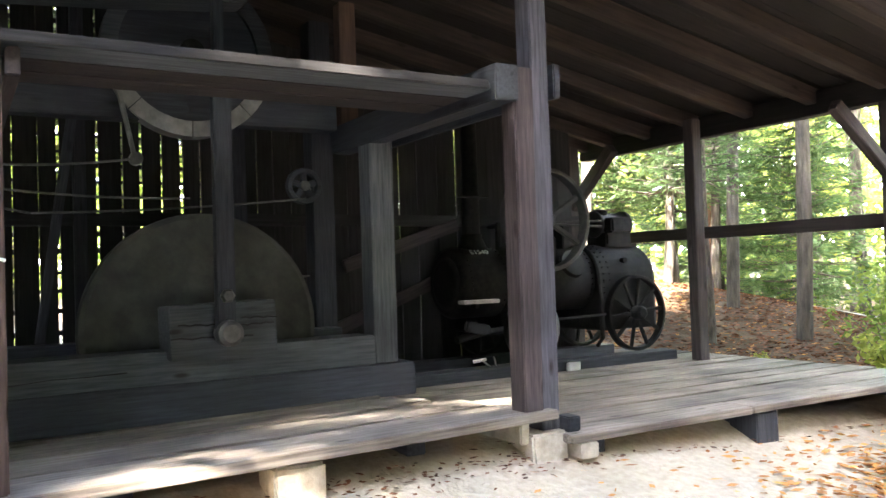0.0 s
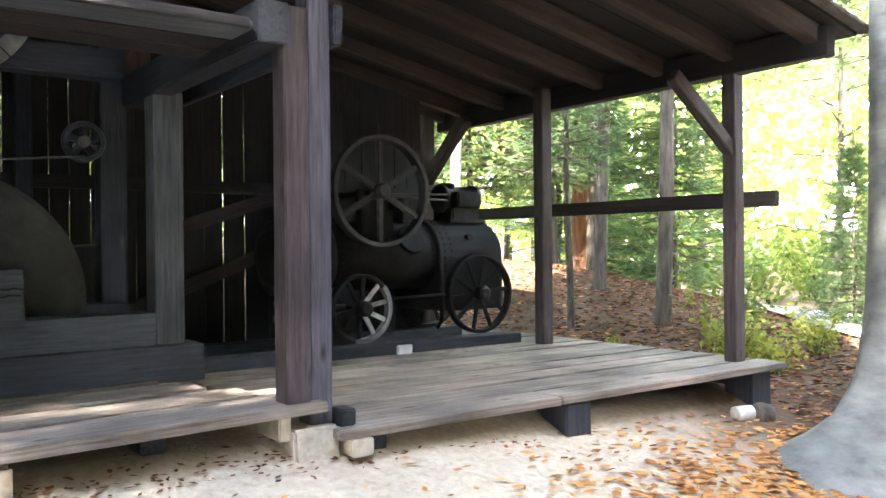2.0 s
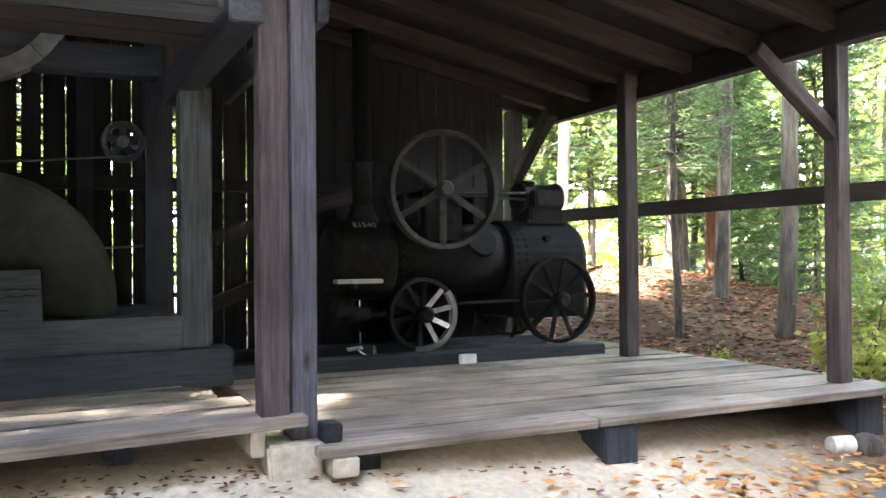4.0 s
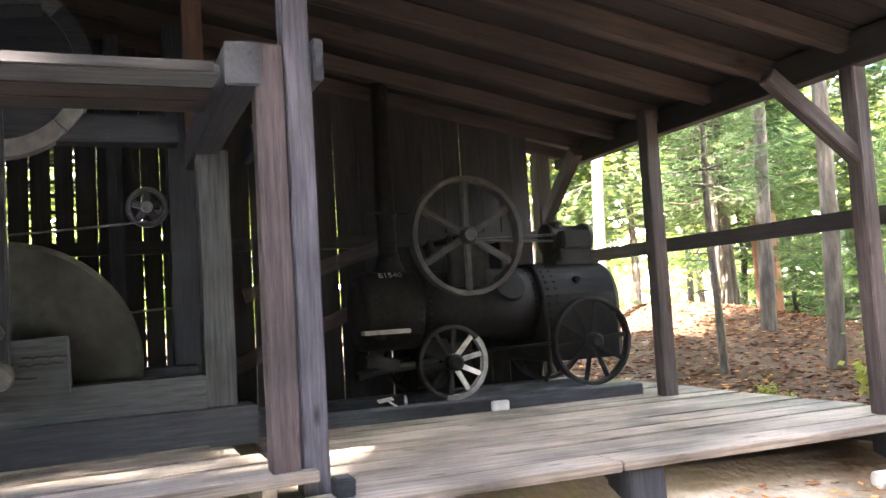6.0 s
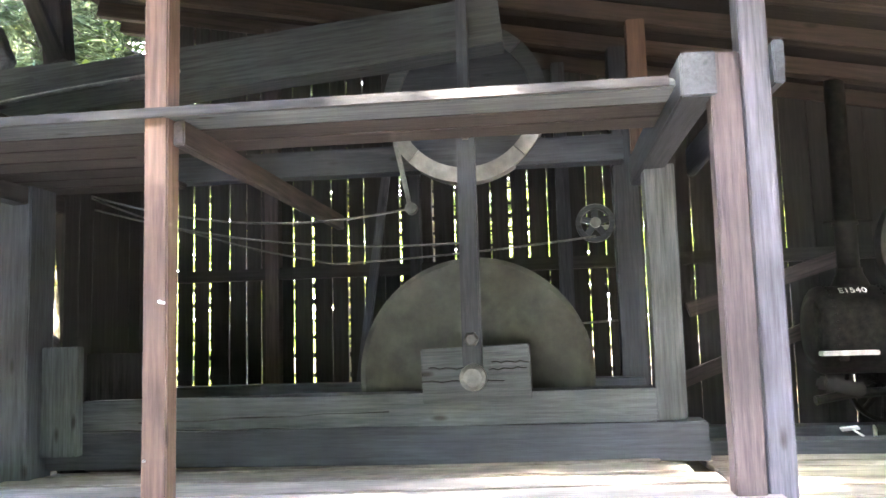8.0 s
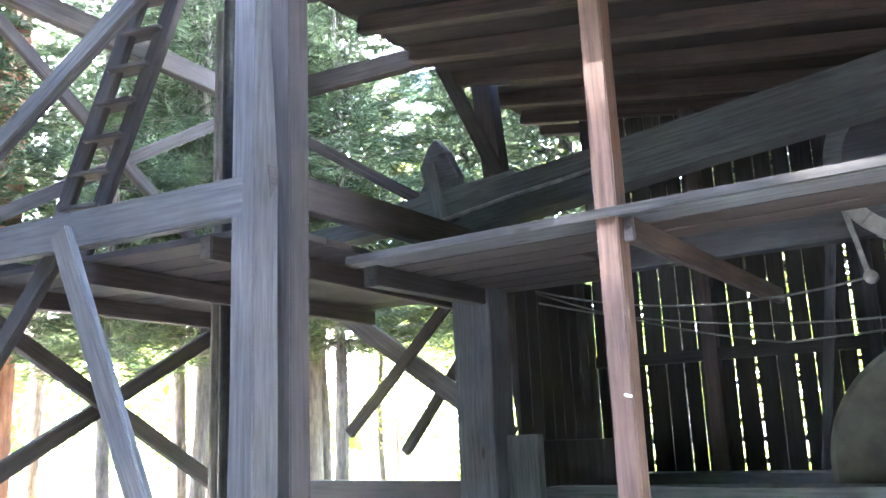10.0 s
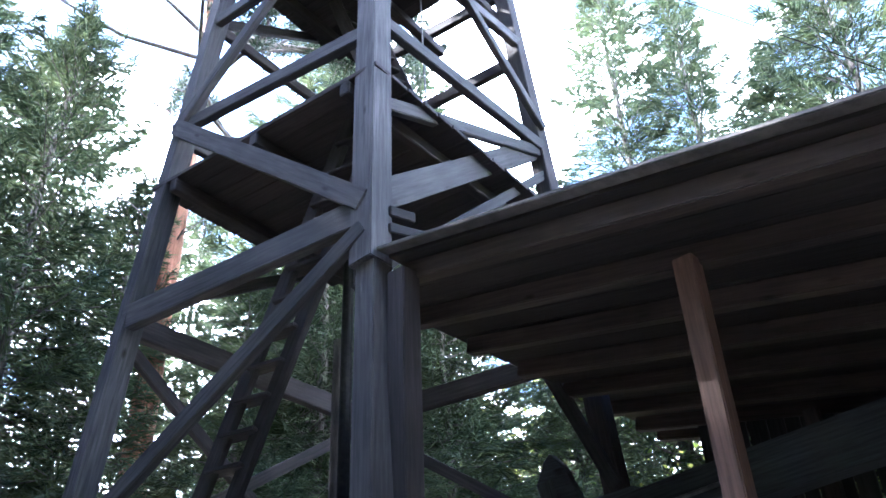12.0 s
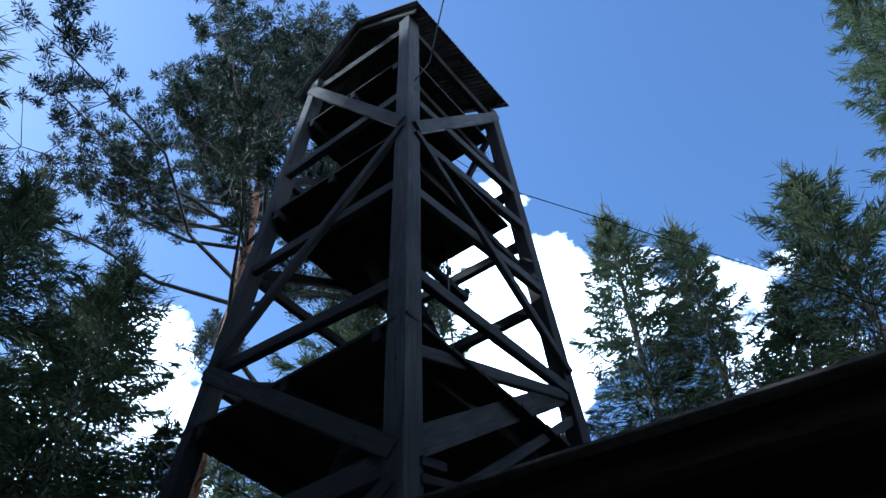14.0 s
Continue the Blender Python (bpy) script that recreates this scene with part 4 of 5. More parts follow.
def build_tower():
    t = empty("drilling_tower", (TC.x, TC.y, 0.1), "tall tapering grey timber drilling tower with braces and platforms", "tower")
    # far legs R and F take the shaded colour, near N and L don't
    for k in "NLRF":
        beam("leg", leg_at(k, 0.0), leg_at(k, 4.72 if k == "N" else 13.65), 0.19, 0.19, M_TOWER if k in "NL" else M_DARKSHADED, t, up=(0, 1, 0))
    beam("leg", leg_at("N", 4.62) + Vector((-0.01, -0.03, 0)), leg_at("N", 13.65), 0.22, 0.22, M_TOWER, t, up=(0, 1, 0))
    side = {"NL": (0, -1), "NR": (1, 0), "LF": (-1, 0), "RF": (0, 1)}

    def bar(face, za, zb, w=0.09, h=0.17, out=0.06, mat=M_TOWER, name="brace"):
        a, b = leg_at(face[0], za), leg_at(face[1], zb)
        sx, sy = side[face]
        o = Vector((sx * math.cos(TR) - sy * math.sin(TR), sx * math.sin(TR) + sy * math.cos(TR), 0)) * out
        beam(name, a + o, b + o, w, h, mat, t)

    # rings
    for z in (2.76, 5.12):
        bar("NL", z, z, 0.10, 0.24, 0.05, name="girt")
        bar("LF", z, z, 0.10, 0.22, 0.05, M_DARKSHADED, name="girt")
        bar("RF", z, z, 0.10, 0.22, 0.05, M_DARKSHADED, name="girt")
    bar("NR", 2.85, 2.95, 0.10, 0.22, 0.05, M_DARKSHADED, "girt")
    for za, zb in ((7.2, 7.38), (8.94, 8.96), (11.1, 10.95)):
        bar("NL", za, zb, 0.09, 0.15, 0.05, name="girt")
    for za, zb in ((7.34, 7.65), (8.77, 9.32), (9.96, 10.56), (10.94, 11.38)):
        bar("NR", za, zb, 0.09, 0.15, 0.05, name="girt")
    for z in (7.3, 9.0, 11.0):
        bar("LF", z, z, 0.08, 0.13, 0.04, M_DARKSHADED, "girt")
    for z in (9.12, 10.33, 11.45):
        bar("RF", z, z, 0.09, 0.16, 0.04, M_DARKSHADED, "girt")
    for f in ("NL", "NR", "LF", "RF"):
        bar(f, 13.4, 13.4, 0.10, 0.16, 0.0, M_DARKSHADED, "girt")
    # diagonals
    for za, zb, w in ((4.93, 2.95, 0.14), (5.17, 7.35, 0.18), (10.1, 7.3, 0.11), (10.2, 13.3, 0.16)):
        bar("NL", za, zb, 0.08, w, 0.11)
    for za, zb, w, out in ((5.28, 7.68, 0.24, -0.03), (9.99, 7.9, 0.11, 0.11), (10.1, 13.4, 0.16, 0.11)):
        bar("NR", za, zb, 0.08, w, out)
    bar("NR", 6.3, 7.6, 0.08, 0.13, 0.02)
    bar("NR", 4.6, 7.3, 0.08, 0.10, 0.0)
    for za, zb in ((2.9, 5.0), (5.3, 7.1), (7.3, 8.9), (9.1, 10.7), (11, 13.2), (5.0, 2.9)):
        bar("LF", za, zb, 0.07, 0.12, 0.09, M_DARKSHADED)
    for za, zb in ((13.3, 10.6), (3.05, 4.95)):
        bar("RF", za, zb, 0.07, 0.12, 0.09, M_DARKSHADED)
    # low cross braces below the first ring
    bar("LF", 0.7, 2.7, 0.08, 0.14, 0.09, M_DARKSHADED)
    bar("LF", 2.7, 0.7, 0.08, 0.14, 0.02, M_DARKSHADED)
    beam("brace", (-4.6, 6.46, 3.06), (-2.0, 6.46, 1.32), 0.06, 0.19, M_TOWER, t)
    beam("brace", (-3.80, 6.36, 1.40), (-2.05, 6.36, 3.03), 0.06, 0.11, M_DARKSHADED, t)
    beam("brace", (-3.28, 6.58, 1.20), (-2.05, 6.58, 2.70), 0.06, 0.10, M_DARKSHADED, t)
    beam("brace", (-2.45, 6.2, 4.95), (-1.86, 6.2, 3.65), 0.09, 0.13, M_DARKSHADED, t)
    # knee struts under the first girt
    mid = (leg_at("N", 2.7) + leg_at("L", 2.7)) / 2
    beam("strut", mid + Vector((0.05, -0.1, 0.05)), Vector((-1.84, 2.9, 0.15)), 0.06, 0.17, M_TOWER, t)
    beam("strut", mid + Vector((-0.1, 0.0, 0.0)), Vector((-4.80, 2.66, 0.75)), 0.07, 0.13, M_DARKSHADED, t)
    # corbels where the leg meets the shed roof
    for dz in (0.0, 0.16):
        beam("corbel", leg_at("N", 4.95 + dz) + Vector((0.08, 0.05, 0)), leg_at("N", 4.95 + dz) + Vector((0.22 - dz / 2, 0.42 - dz, 0)), 0.09, 0.09, M_DARKSHADED, t)
    # platforms of boards on joists
    for z, out, lo, hi in ((2.62, 0.0, 0.04, 0.98), (6.62, 0.12, 0.0, 0.80), (10.05, 0.10, 0.0, 0.75), (12.3, 0.05, 0.0, 0.8)):
        p = empty("platform", (TC.x, TC.y, z), parent=t)
        n = 12
        for i in range(n):
            s0, s1 = lo + (hi - lo) * i / n, lo + (hi - lo) * (i + 1) / n - 0.001
            m = (s0 + s1) / 2
            a = leg_at("L", z, out).lerp(leg_at("F", z, out), m)
            b = leg_at("N", z, out).lerp(leg_at("R", z, out), m)
            wd = (leg_at("L", z, out) - leg_at("F", z, out)).length * (s1 - s0)
            beam("board", a, b, wd, 0.045, M_DARKSHADED, p, wobble=0.002, bevel=0.004)
        for m in (0.12, 0.5, 0.88):
            beam("joist", leg_at("L", z - 0.1, out).lerp(leg_at("N", z - 0.1, out), m), leg_at("F", z - 0.1, out).lerp(leg_at("R", z - 0.1, out), m), 0.1, 0.14, M_DARKSHADED, p)
    # corrugated gable roof
    r = empty("roof", (TC.x, TC.y, 13.6), "dark corrugated gable roof", parent=t)
    rc = Vector((-3.45, 4.735, 0))
    ux = Vector((math.cos(0.075), math.sin(0.075), 0))
    uy = Vector((-math.sin(0.075), math.cos(0.075), 0))
    for s in (1, -1):
        bm = bmesh.new()
        rows = []
        for i in range(121):
            v = -1.20 + 2.40 * i / 120
            zc = 0.016 * math.sin(i * math.pi / 2 + 0.4)
            rows.append([bm.verts.new(rc + uy * v + ux * s * d + Vector((0, 0, z + zc + dz))) for d, z, dz in ((0.0, 14.58, 0.0), (1.30, 13.58, 0.0), (1.30, 13.58, -0.025), (0.0, 14.58, -0.025))])
        for p, q in zip(rows, rows[1:]):
            for k in range(4):
                bm.faces.new((p[k], p[(k + 1) % 4], q[(k + 1) % 4], q[k]))
        bm.faces.new(rows[0])
        bm.faces.new(rows[-1][::-1])
        bmesh.ops.recalc_face_normals(bm, faces=bm.faces)
        part("sheet", bm, M_SHINGLE, r)
        for v in (-1.05, 0, 1.05):
            beam("rafter", rc + uy * v + Vector((0, 0, 14.49)), rc + uy * v + ux * s * 1.2 + Vector((0, 0, 13.56)), 0.09, 0.11, M_DARKSHADED, r)
    # ladder inside
    ld = empty("ladder", (-4.6, 4.9, 2.7), "steep open-tread wooden ladder", parent=t)
    a0, a1 = Vector((-4.70, 3.6, 2.74)), Vector((-2.50, 3.6, 6.6))
    wv = Vector((0.36, 0.09, 0.0))
    for o in (Vector((0, 0, 0)), wv):
        beam("stringer", a0 + o, a1 + o, 0.06, 0.18, M_DARKSHADED, ld)
    for i in range(1, 15):
        c = a0.lerp(a1, i / 15)
        beam("tread", c, c + wv, 0.17, 0.035, M_DARKSHADED, ld)
    b0, b1 = Vector((-2.9, 4.9, 6.8)), Vector((-3.9, 4.5, 10.0))
    l2 = empty("ladder", (-3.4, 4.7, 6.7), "steep open-tread wooden ladder", parent=t)
    wv = Vector((0.12, 0.5, 0.0))
    for o in (Vector((0, 0, 0)), wv):
        beam("stringer", b0 + o, b1 + o, 0.05, 0.16, M_DARKSHADED, l2)
    for i in range(1, 14):
        c = b0.lerp(b1, i / 14)
        beam("tread", c, c + wv, 0.15, 0.03, M_DARKSHADED, l2)
    return t


build_tower()
wp = part("well_pipe", rod([(-3.55, 4.55, 0.2), (-3.55, 4.55, 6.5)], 0.055, 14), M_IRON)
tagged(wp, "dark upright well pipe inside the tower", "pipe")
wp2 = part("hoist_pole", rod([(-3.3, 4.75, 0.2), (-3.3, 4.75, 6.5)], 0.09, 12), M_DARKSHADED)
tagged(wp2, "upright dark pole beside the well pipe", "pole")
wg = part("winch_guard", rod([(-3.75, 4.65, 0.2), (-3.75, 4.65, 5.2)], 0.07, 10), M_BARK)
tagged(wg, "upright grey log inside the tower", "pole")
tagged(part("guy_wire", rod([leg_at("N", 11.4) + Vector((0.1, 0, 0)), leg_at("N", 11.4) + Vector((0.28, 0.12, 0.45)), Vector((0.9, 3.6, 24.0))], 0.012, 5), M_IRON), "thin steel guy wire from the tower top", "wire", "guy wires")
tagged(part("guy_wire", rod([leg_at("R", 11.5), Vector((3.5, 15.0, 9.0))], 0.008, 5), M_IRON), "thin steel guy wire from the tower leg", "wire", "guy wires")
tagged(part("hoist_rope", rod([(-3.0, 5.2, 7.0), (-3.0, 5.1, 11.6)], 0.012, 5), M_ROPE), "thin hoist rope hanging in the tower", "rope")
# base timbers beside the left deck
for x0, x1, y0, y1, z0, z1 in ((-1.98, -1.74, 3.7, 5.42, 0.30, 0.58), (-3.0, -2.76, 3.9, 7.2, 0.36, 0.64), (-2.5, -2.3, 3.7, 7.2, 0.25, 0.52)):
    tagged(box("base_timber", x0, x1, y0, y1, z0, z1, M_DECK, wobble=0.006), "long weathered base timber of the tower floor", "timber", "tower base timbers")
tagged(box("far_sill", -5.3, -2.1, 7.05, 7.25, 0.68, 0.9, M_DARKSHADED), "dark sill timber at the tower foot", "timber")


# ---- trees ----
def tube(path, radii, seg=8):
    verts, faces = [], []
    for i, p in enumerate(path):
        d = (path[min(i + 1, len(path) - 1)] - path[max(i - 1, 0)])
        d = d.normalized() if d.length else Vector((0, 0, 1))
        u = Vector((0, 0, 1)) if abs(d.z) < 0.9 else Vector((1, 0, 0))
        s = d.cross(u).normalized()
        t = s.cross(d)
        for k in range(seg):
            a = 2 * math.pi * k / seg
            verts.append(p + radii[i] * (math.cos(a) * s + math.sin(a) * t))
    for i in range(len(path) - 1):
        for k in range(seg):
            j = (k + 1) % seg
            faces.append((i * seg + k, i * seg + j, (i + 1) * seg + j, (i + 1) * seg + k))
    return verts, faces


class Wood:
    def __init__(self):
        self.v, self.f = [], []

    def add(self, path, radii, seg=8):
        v, f = tube(path, radii, seg)
        o = len(self.v)
        self.v += [tuple(p) for p in v]
        self.f += [tuple(i + o for i in q) for q in f]

    def mesh(self, name, mat):
        me = bpy.data.meshes.new(name)
        me.from_pydata(self.v, [], self.f)
        me.polygons.foreach_set("use_smooth", [True] * len(me.polygons))
        me.materials.append(mat)
        return me


def leaf_mesh(name, centres, dirs, lengths, widths, mat, rng):
    """Many small pointed leaves: one four-cornered blade for each centre."""
    c = np.asarray(centres)
    d = np.asarray(dirs)
    d = d / np.maximum(np.linalg.norm(d, axis=1, keepdims=True), 1e-6)
    r = rng.normal(size=c.shape)
    s = np.cross(d, r)
    s /= np.maximum(np.linalg.norm(s, axis=1, keepdims=True), 1e-6)
    L = np.asarray(lengths)[:, None]
    W = np.asarray(widths)[:, None]
    v = np.stack([c - d * L * 0.5, c + s * W * 0.5, c + d * L * 0.5, c - s * W * 0.5], 1).reshape(-1, 3)
    n = len(c)
    me = bpy.data.meshes.new(name)
    me.vertices.add(4 * n)
    me.vertices.foreach_set("co", v.astype(np.float32).ravel())
    me.loops.add(4 * n)
    me.loops.foreach_set("vertex_index", np.arange(4 * n, dtype=np.int32))
    me.polygons.add(n)
    me.polygons.foreach_set("loop_start", np.arange(0, 4 * n, 4, dtype=np.int32))
    me.polygons.foreach_set("loop_total", np.full(n, 4, dtype=np.int32))
    me.update(calc_edges=True)
    me.materials.append(mat)
    return me


def make_tree(name, wood, bark, crown_name, leaves, label, category="tree"):
    t = new(name)
    t.empty_display_size = 0.2
    tr = new("trunk", wood.mesh("trunk", bark))
    tr.parent = t
    cr = new(crown_name, leaves)
    cr.parent = t
    return tagged(t, label, category)


def spruce(seed, height, spread, bare=0.12, dense=1.0, girth=0.0105, blade=1.0, mat=M_NEEDLE):
    rng = np.random.default_rng(seed)
    w = Wood()
    n = 10
    path = [Vector((0.05 * math.sin(i * 1.3 + seed), 0.05 * math.cos(i * 1.7), height * i / n)) for i in range(n + 1)]
    r0 = height * girth
    w.add(path, [r0 * (1 - 0.95 * i / n) + 0.008 for i in range(n + 1)], 8)
    C, D, L, W = [], [], [], []
    z = height * bare
    while z < height * 0.985:
        f = (z - height * bare) / (height * (1 - bare))
        reach = spread * (1 - f) ** 0.75 * rng.uniform(0.75, 1.1) + 0.12
        k = int(rng.integers(5, 8))
        a0 = rng.uniform(0, 6.28)
        for i in range(k):
            a = a0 + 2 * math.pi * i / k + rng.uniform(-0.25, 0.25)
            ln = reach * rng.uniform(0.7, 1.12)
            dirv = np.array([math.cos(a), math.sin(a), 0])
            rise = rng.uniform(-0.28, -0.05) if f < 0.6 else rng.uniform(-0.05, 0.45)
            pts = []
            for s in (0, 0.35, 0.7, 1.0):
                p = dirv * ln * s + np.array([0, 0, z + ln * (rise * s + 0.22 * s * s)])
                pts.append(Vector(p))
            w.add(pts, [0.012 + 0.008 * ln, 0.010 + 0.004 * ln, 0.008, 0.004], 4)
            m = int((34 + 84 * ln) * dense)
            s = rng.uniform(0.12, 1.0, m) ** 0.8
            base = np.stack([dirv[0] * ln * s, dirv[1] * ln * s, z + ln * (rise * s + 0.22 * s * s)], 1)
            side = np.array([-dirv[1], dirv[0], 0])
            half = 0.30 * ln * (1.05 - s) + 0.06
            q = rng.uniform(-1, 1, m)
            base += side[None] * (q * half)[:, None]
            base[:, 2] -= np.abs(rng.normal(0, 0.05 + 0.03 * ln, m))
            dd = dirv[None] * 0.75 + side[None] * q[:, None] * 0.9 + np.stack([rng.normal(0, .2, m), rng.normal(0, .2, m), rng.normal(-0.15, .35, m)], 1)
            C.append(base)
            D.append(dd)
            L.append(rng.uniform(0.14, 0.32, m) * blade)
            W.append(rng.uniform(0.014, 0.030, m) * blade)
            # upright young shoots at the branch ends
            k2 = 5 if f > 0.45 else 2
            tip = np.array(pts[-1])
            C.append(tip + rng.normal(0, 0.10, (k2, 3)))
            D.append(dirv[None] * rng.uniform(0.3, 1.0, (k2, 1)) + np.stack([rng.normal(0, .3, k2), rng.normal(0, .3, k2), rng.uniform(0.2, 1.1, k2)], 1))
            L.append(rng.uniform(0.28, 0.5, k2))
            W.append(rng.uniform(0.016, 0.028, k2))
        z += height * 0.020 * rng.uniform(0.8, 1.2) + 0.05
    # leading shoots
    m = 26
    for i in range(9):
        a = rng.uniform(0, 6.28)
        foot = Vector((0, 0, height - rng.uniform(0.0, 0.9)))
        w.add([foot, foot + Vector((math.cos(a) * 0.22, math.sin(a) * 0.22, rng.uniform(0.35, 0.8)))], [0.014, 0.005], 4)
    C.append(np.stack([rng.normal(0, .05, m), rng.normal(0, .05, m), height + rng.uniform(-.5, .35, m)], 1))
    D.append(np.stack([rng.normal(0, .4, m), rng.normal(0, .4, m), np.ones(m)], 1))
    L.append(rng.uniform(.15, .4, m))
    W.append(rng.uniform(.02, .04, m))
    me = leaf_mesh("crown", np.concatenate(C), np.concatenate(D), np.concatenate(L), np.concatenate(W), mat, rng)
    return make_tree("spruce_tree", w, M_BARK, "crown", me, "dark green spruce with drooping needle branches", "tree")


def pine(seed, height, boughs=66, needles=120):
    rng = np.random.default_rng(seed)
    w = Wood()
    n = 12
    path = [Vector((0.10 * math.sin(i * 0.8 + seed) * i / n, 0.12 * math.cos(i * 0.7) * i / n, height * i / n)) for i in range(n + 1)]
    w.add(path, [0.24 * (1 - 0.85 * i / n) + 0.01 for i in range(n + 1)], 12)
    C, D, L, W = [], [], [], []

    limbs = Wood()

    def tuft(p, r, m):
        q = rng.normal(size=(m, 3))
        q /= np.linalg.norm(q, axis=1, keepdims=True)
        C.append(p + q * (r * rng.uniform(0.3, 1.0, m)[:, None]) * np.array([1, 1, 0.7]))
        D.append(q + np.array([0, 0, 0.5]))
        L.append(rng.uniform(0.07, 0.13, m))
        W.append(rng.uniform(0.016, 0.028, m))

    for i in range(boughs):
        f = rng.uniform(0, 1) ** 1.15
        z = height * (0.54 + 0.45 * f)
        a = rng.uniform(0, 6.28)
        ln = (1.0 - 0.72 * f) * height * 0.215 * rng.uniform(0.55, 1.15) + 0.4
        dirv = np.array([math.cos(a), math.sin(a), 0])
        rise = rng.uniform(0.05, 0.55)
        tip_pts = []
        for s in (0, 0.3, 0.6, 0.85, 1.0):
            p = dirv * ln * s + np.array([0, 0, z + ln * rise * s * s])
            p[:2] += rng.normal(0, 0.08 * ln * s, 2)
            tip_pts.append(Vector(p))
        limbs.add(tip_pts, [0.05, 0.04, 0.028, 0.016, 0.008], 5)
        for s in np.linspace(0.45, 1.0, 7):
            k = min(3, int(s * 4))
            base = np.array(tip_pts[k].lerp(tip_pts[k + 1], min(1, s * 4 - k)) if k < 4 else tip_pts[4])
            for _ in range(5):
                off = rng.normal(0, 0.26 * (0.5 + ln * 0.2), 3) * np.array([1, 1, 0.6])
                q = base + off + np.array([0, 0, 0.15])
                limbs.add([Vector(base), Vector((base + q) / 2 + np.array([0, 0, -0.03])), Vector(q)], [0.012, 0.009, 0.005], 4)
                tuft(q, rng.uniform(0.13, 0.25), needles)
    tuft(np.array([0, 0, height]), 0.5, 200)
    # bare dead twigs below the crown
    for i in range(9):
        z = height * rng.uniform(0.38, 0.56)
        a = rng.uniform(0, 6.28)
        ln = rng.uniform(0.8, 2.6)
        d = Vector((math.cos(a), math.sin(a), 0))
        limbs.add([Vector((0, 0, z)), d * ln * 0.5 + Vector((0, 0, z + 0.1)), d * ln + Vector((0, 0, z - 0.05 * ln))], [0.02, 0.013, 0.005], 4)
    me = leaf_mesh("crown", np.concatenate(C), np.concatenate(D), np.concatenate(L), np.concatenate(W), M_PINE, rng)
    t = make_tree("pine_tree", w, M_PINEBARK, "crown", me, "tall red-barked pine with an open ragged crown", "tree")
    lb = new("branchwork", limbs.mesh("branchwork", M_BARK))
    lb.parent = t
    return t


def broadleaf(seed, height, spread, low, mat, bark, label, r0=0.09, leaf=0.12, count=6500):
    rng = np.random.default_rng(seed)
    w = Wood()
    n = 9
    path = [Vector((0.05 * height * 0.2 * math.sin(i * 0.9 + seed), 0.05 * height * 0.2 * math.cos(i * 0.6 + seed), height * 0.93 * i / n)) for i in range(n + 1)]
    w.add(path, [r0 * (1 - 0.9 * i / n) + 0.006 for i in range(n + 1)], 9)
    C, D, L, W = [], [], [], []
    limbs = 26
    per = count // (limbs * 5)
    for i in range(limbs):
        f = i / limbs
        z = height * (low + (0.95 - low) * f)
        a = i * 2.4 + rng.uniform(-0.5, 0.5)
        ln = spread * (0.45 + 0.75 * math.sin(math.pi * min(1, 0.25 + 0.75 * f))) * rng.uniform(0.6, 1.15)
        d = np.array([math.cos(a), math.sin(a), 0])
        rise = rng.uniform(0.05, 0.5)
        c0 = np.array(path[min(n, int(n * z / (height * 0.93)))])
        c0[2] = z
        pts = [Vector(c0 + d * ln * s + np.array([0, 0, ln * rise * s])) for s in (0, 0.4, 0.75, 1.0)]
        w.add(pts, [0.25 * r0 + 0.006, 0.15 * r0 + 0.005, 0.008, 0.004], 5)
        for s in (0.35, 0.55, 0.72, 0.88, 1.0):
            p = c0 + d * ln * s + np.array([0, 0, ln * rise * s])
            e = p + rng.normal(0, 0.22 * spread * 0.5, 3)
            w.add([Vector(p), Vector((p + e) / 2), Vector(e)], [0.008, 0.006, 0.003], 4)
            q = rng.normal(0, 1, (per, 3)) * np.array([0.34, 0.34, 0.13]) * spread * 0.5
            C.append(e + q)
            D.append(rng.normal(0, 1, (per, 3)) * np.array([1, 1, 0.35]))
            L.append(rng.uniform(0.7, 1.3, per) * leaf)
            W.append(rng.uniform(0.4, 0.7, per) * leaf)
    me = leaf_mesh("crown", np.concatenate(C), np.concatenate(D), np.concatenate(L), np.concatenate(W), mat, rng)
    return make_tree("broadleaf_tree", w, bark, "crown", me, label, "tree")


def plant(ob, x, y, turn=0.0, size=1.0, sink=0.05):
    ob.matrix_basis = Matrix.Translation((x, y, ground_z(x, y) - sink)) @ Matrix.Rotation(turn, 4, "Z") @ Matrix.Scale(size, 4)
    return ob


def again(ob, x, y, turn, size):
    m = Matrix.Translation((x, y, ground_z(x, y) - 0.05)) @ Matrix.Rotation(turn, 4, "Z")
    o = copy_thing(ob, m)
    o.scale = (size, size, size)
    return o


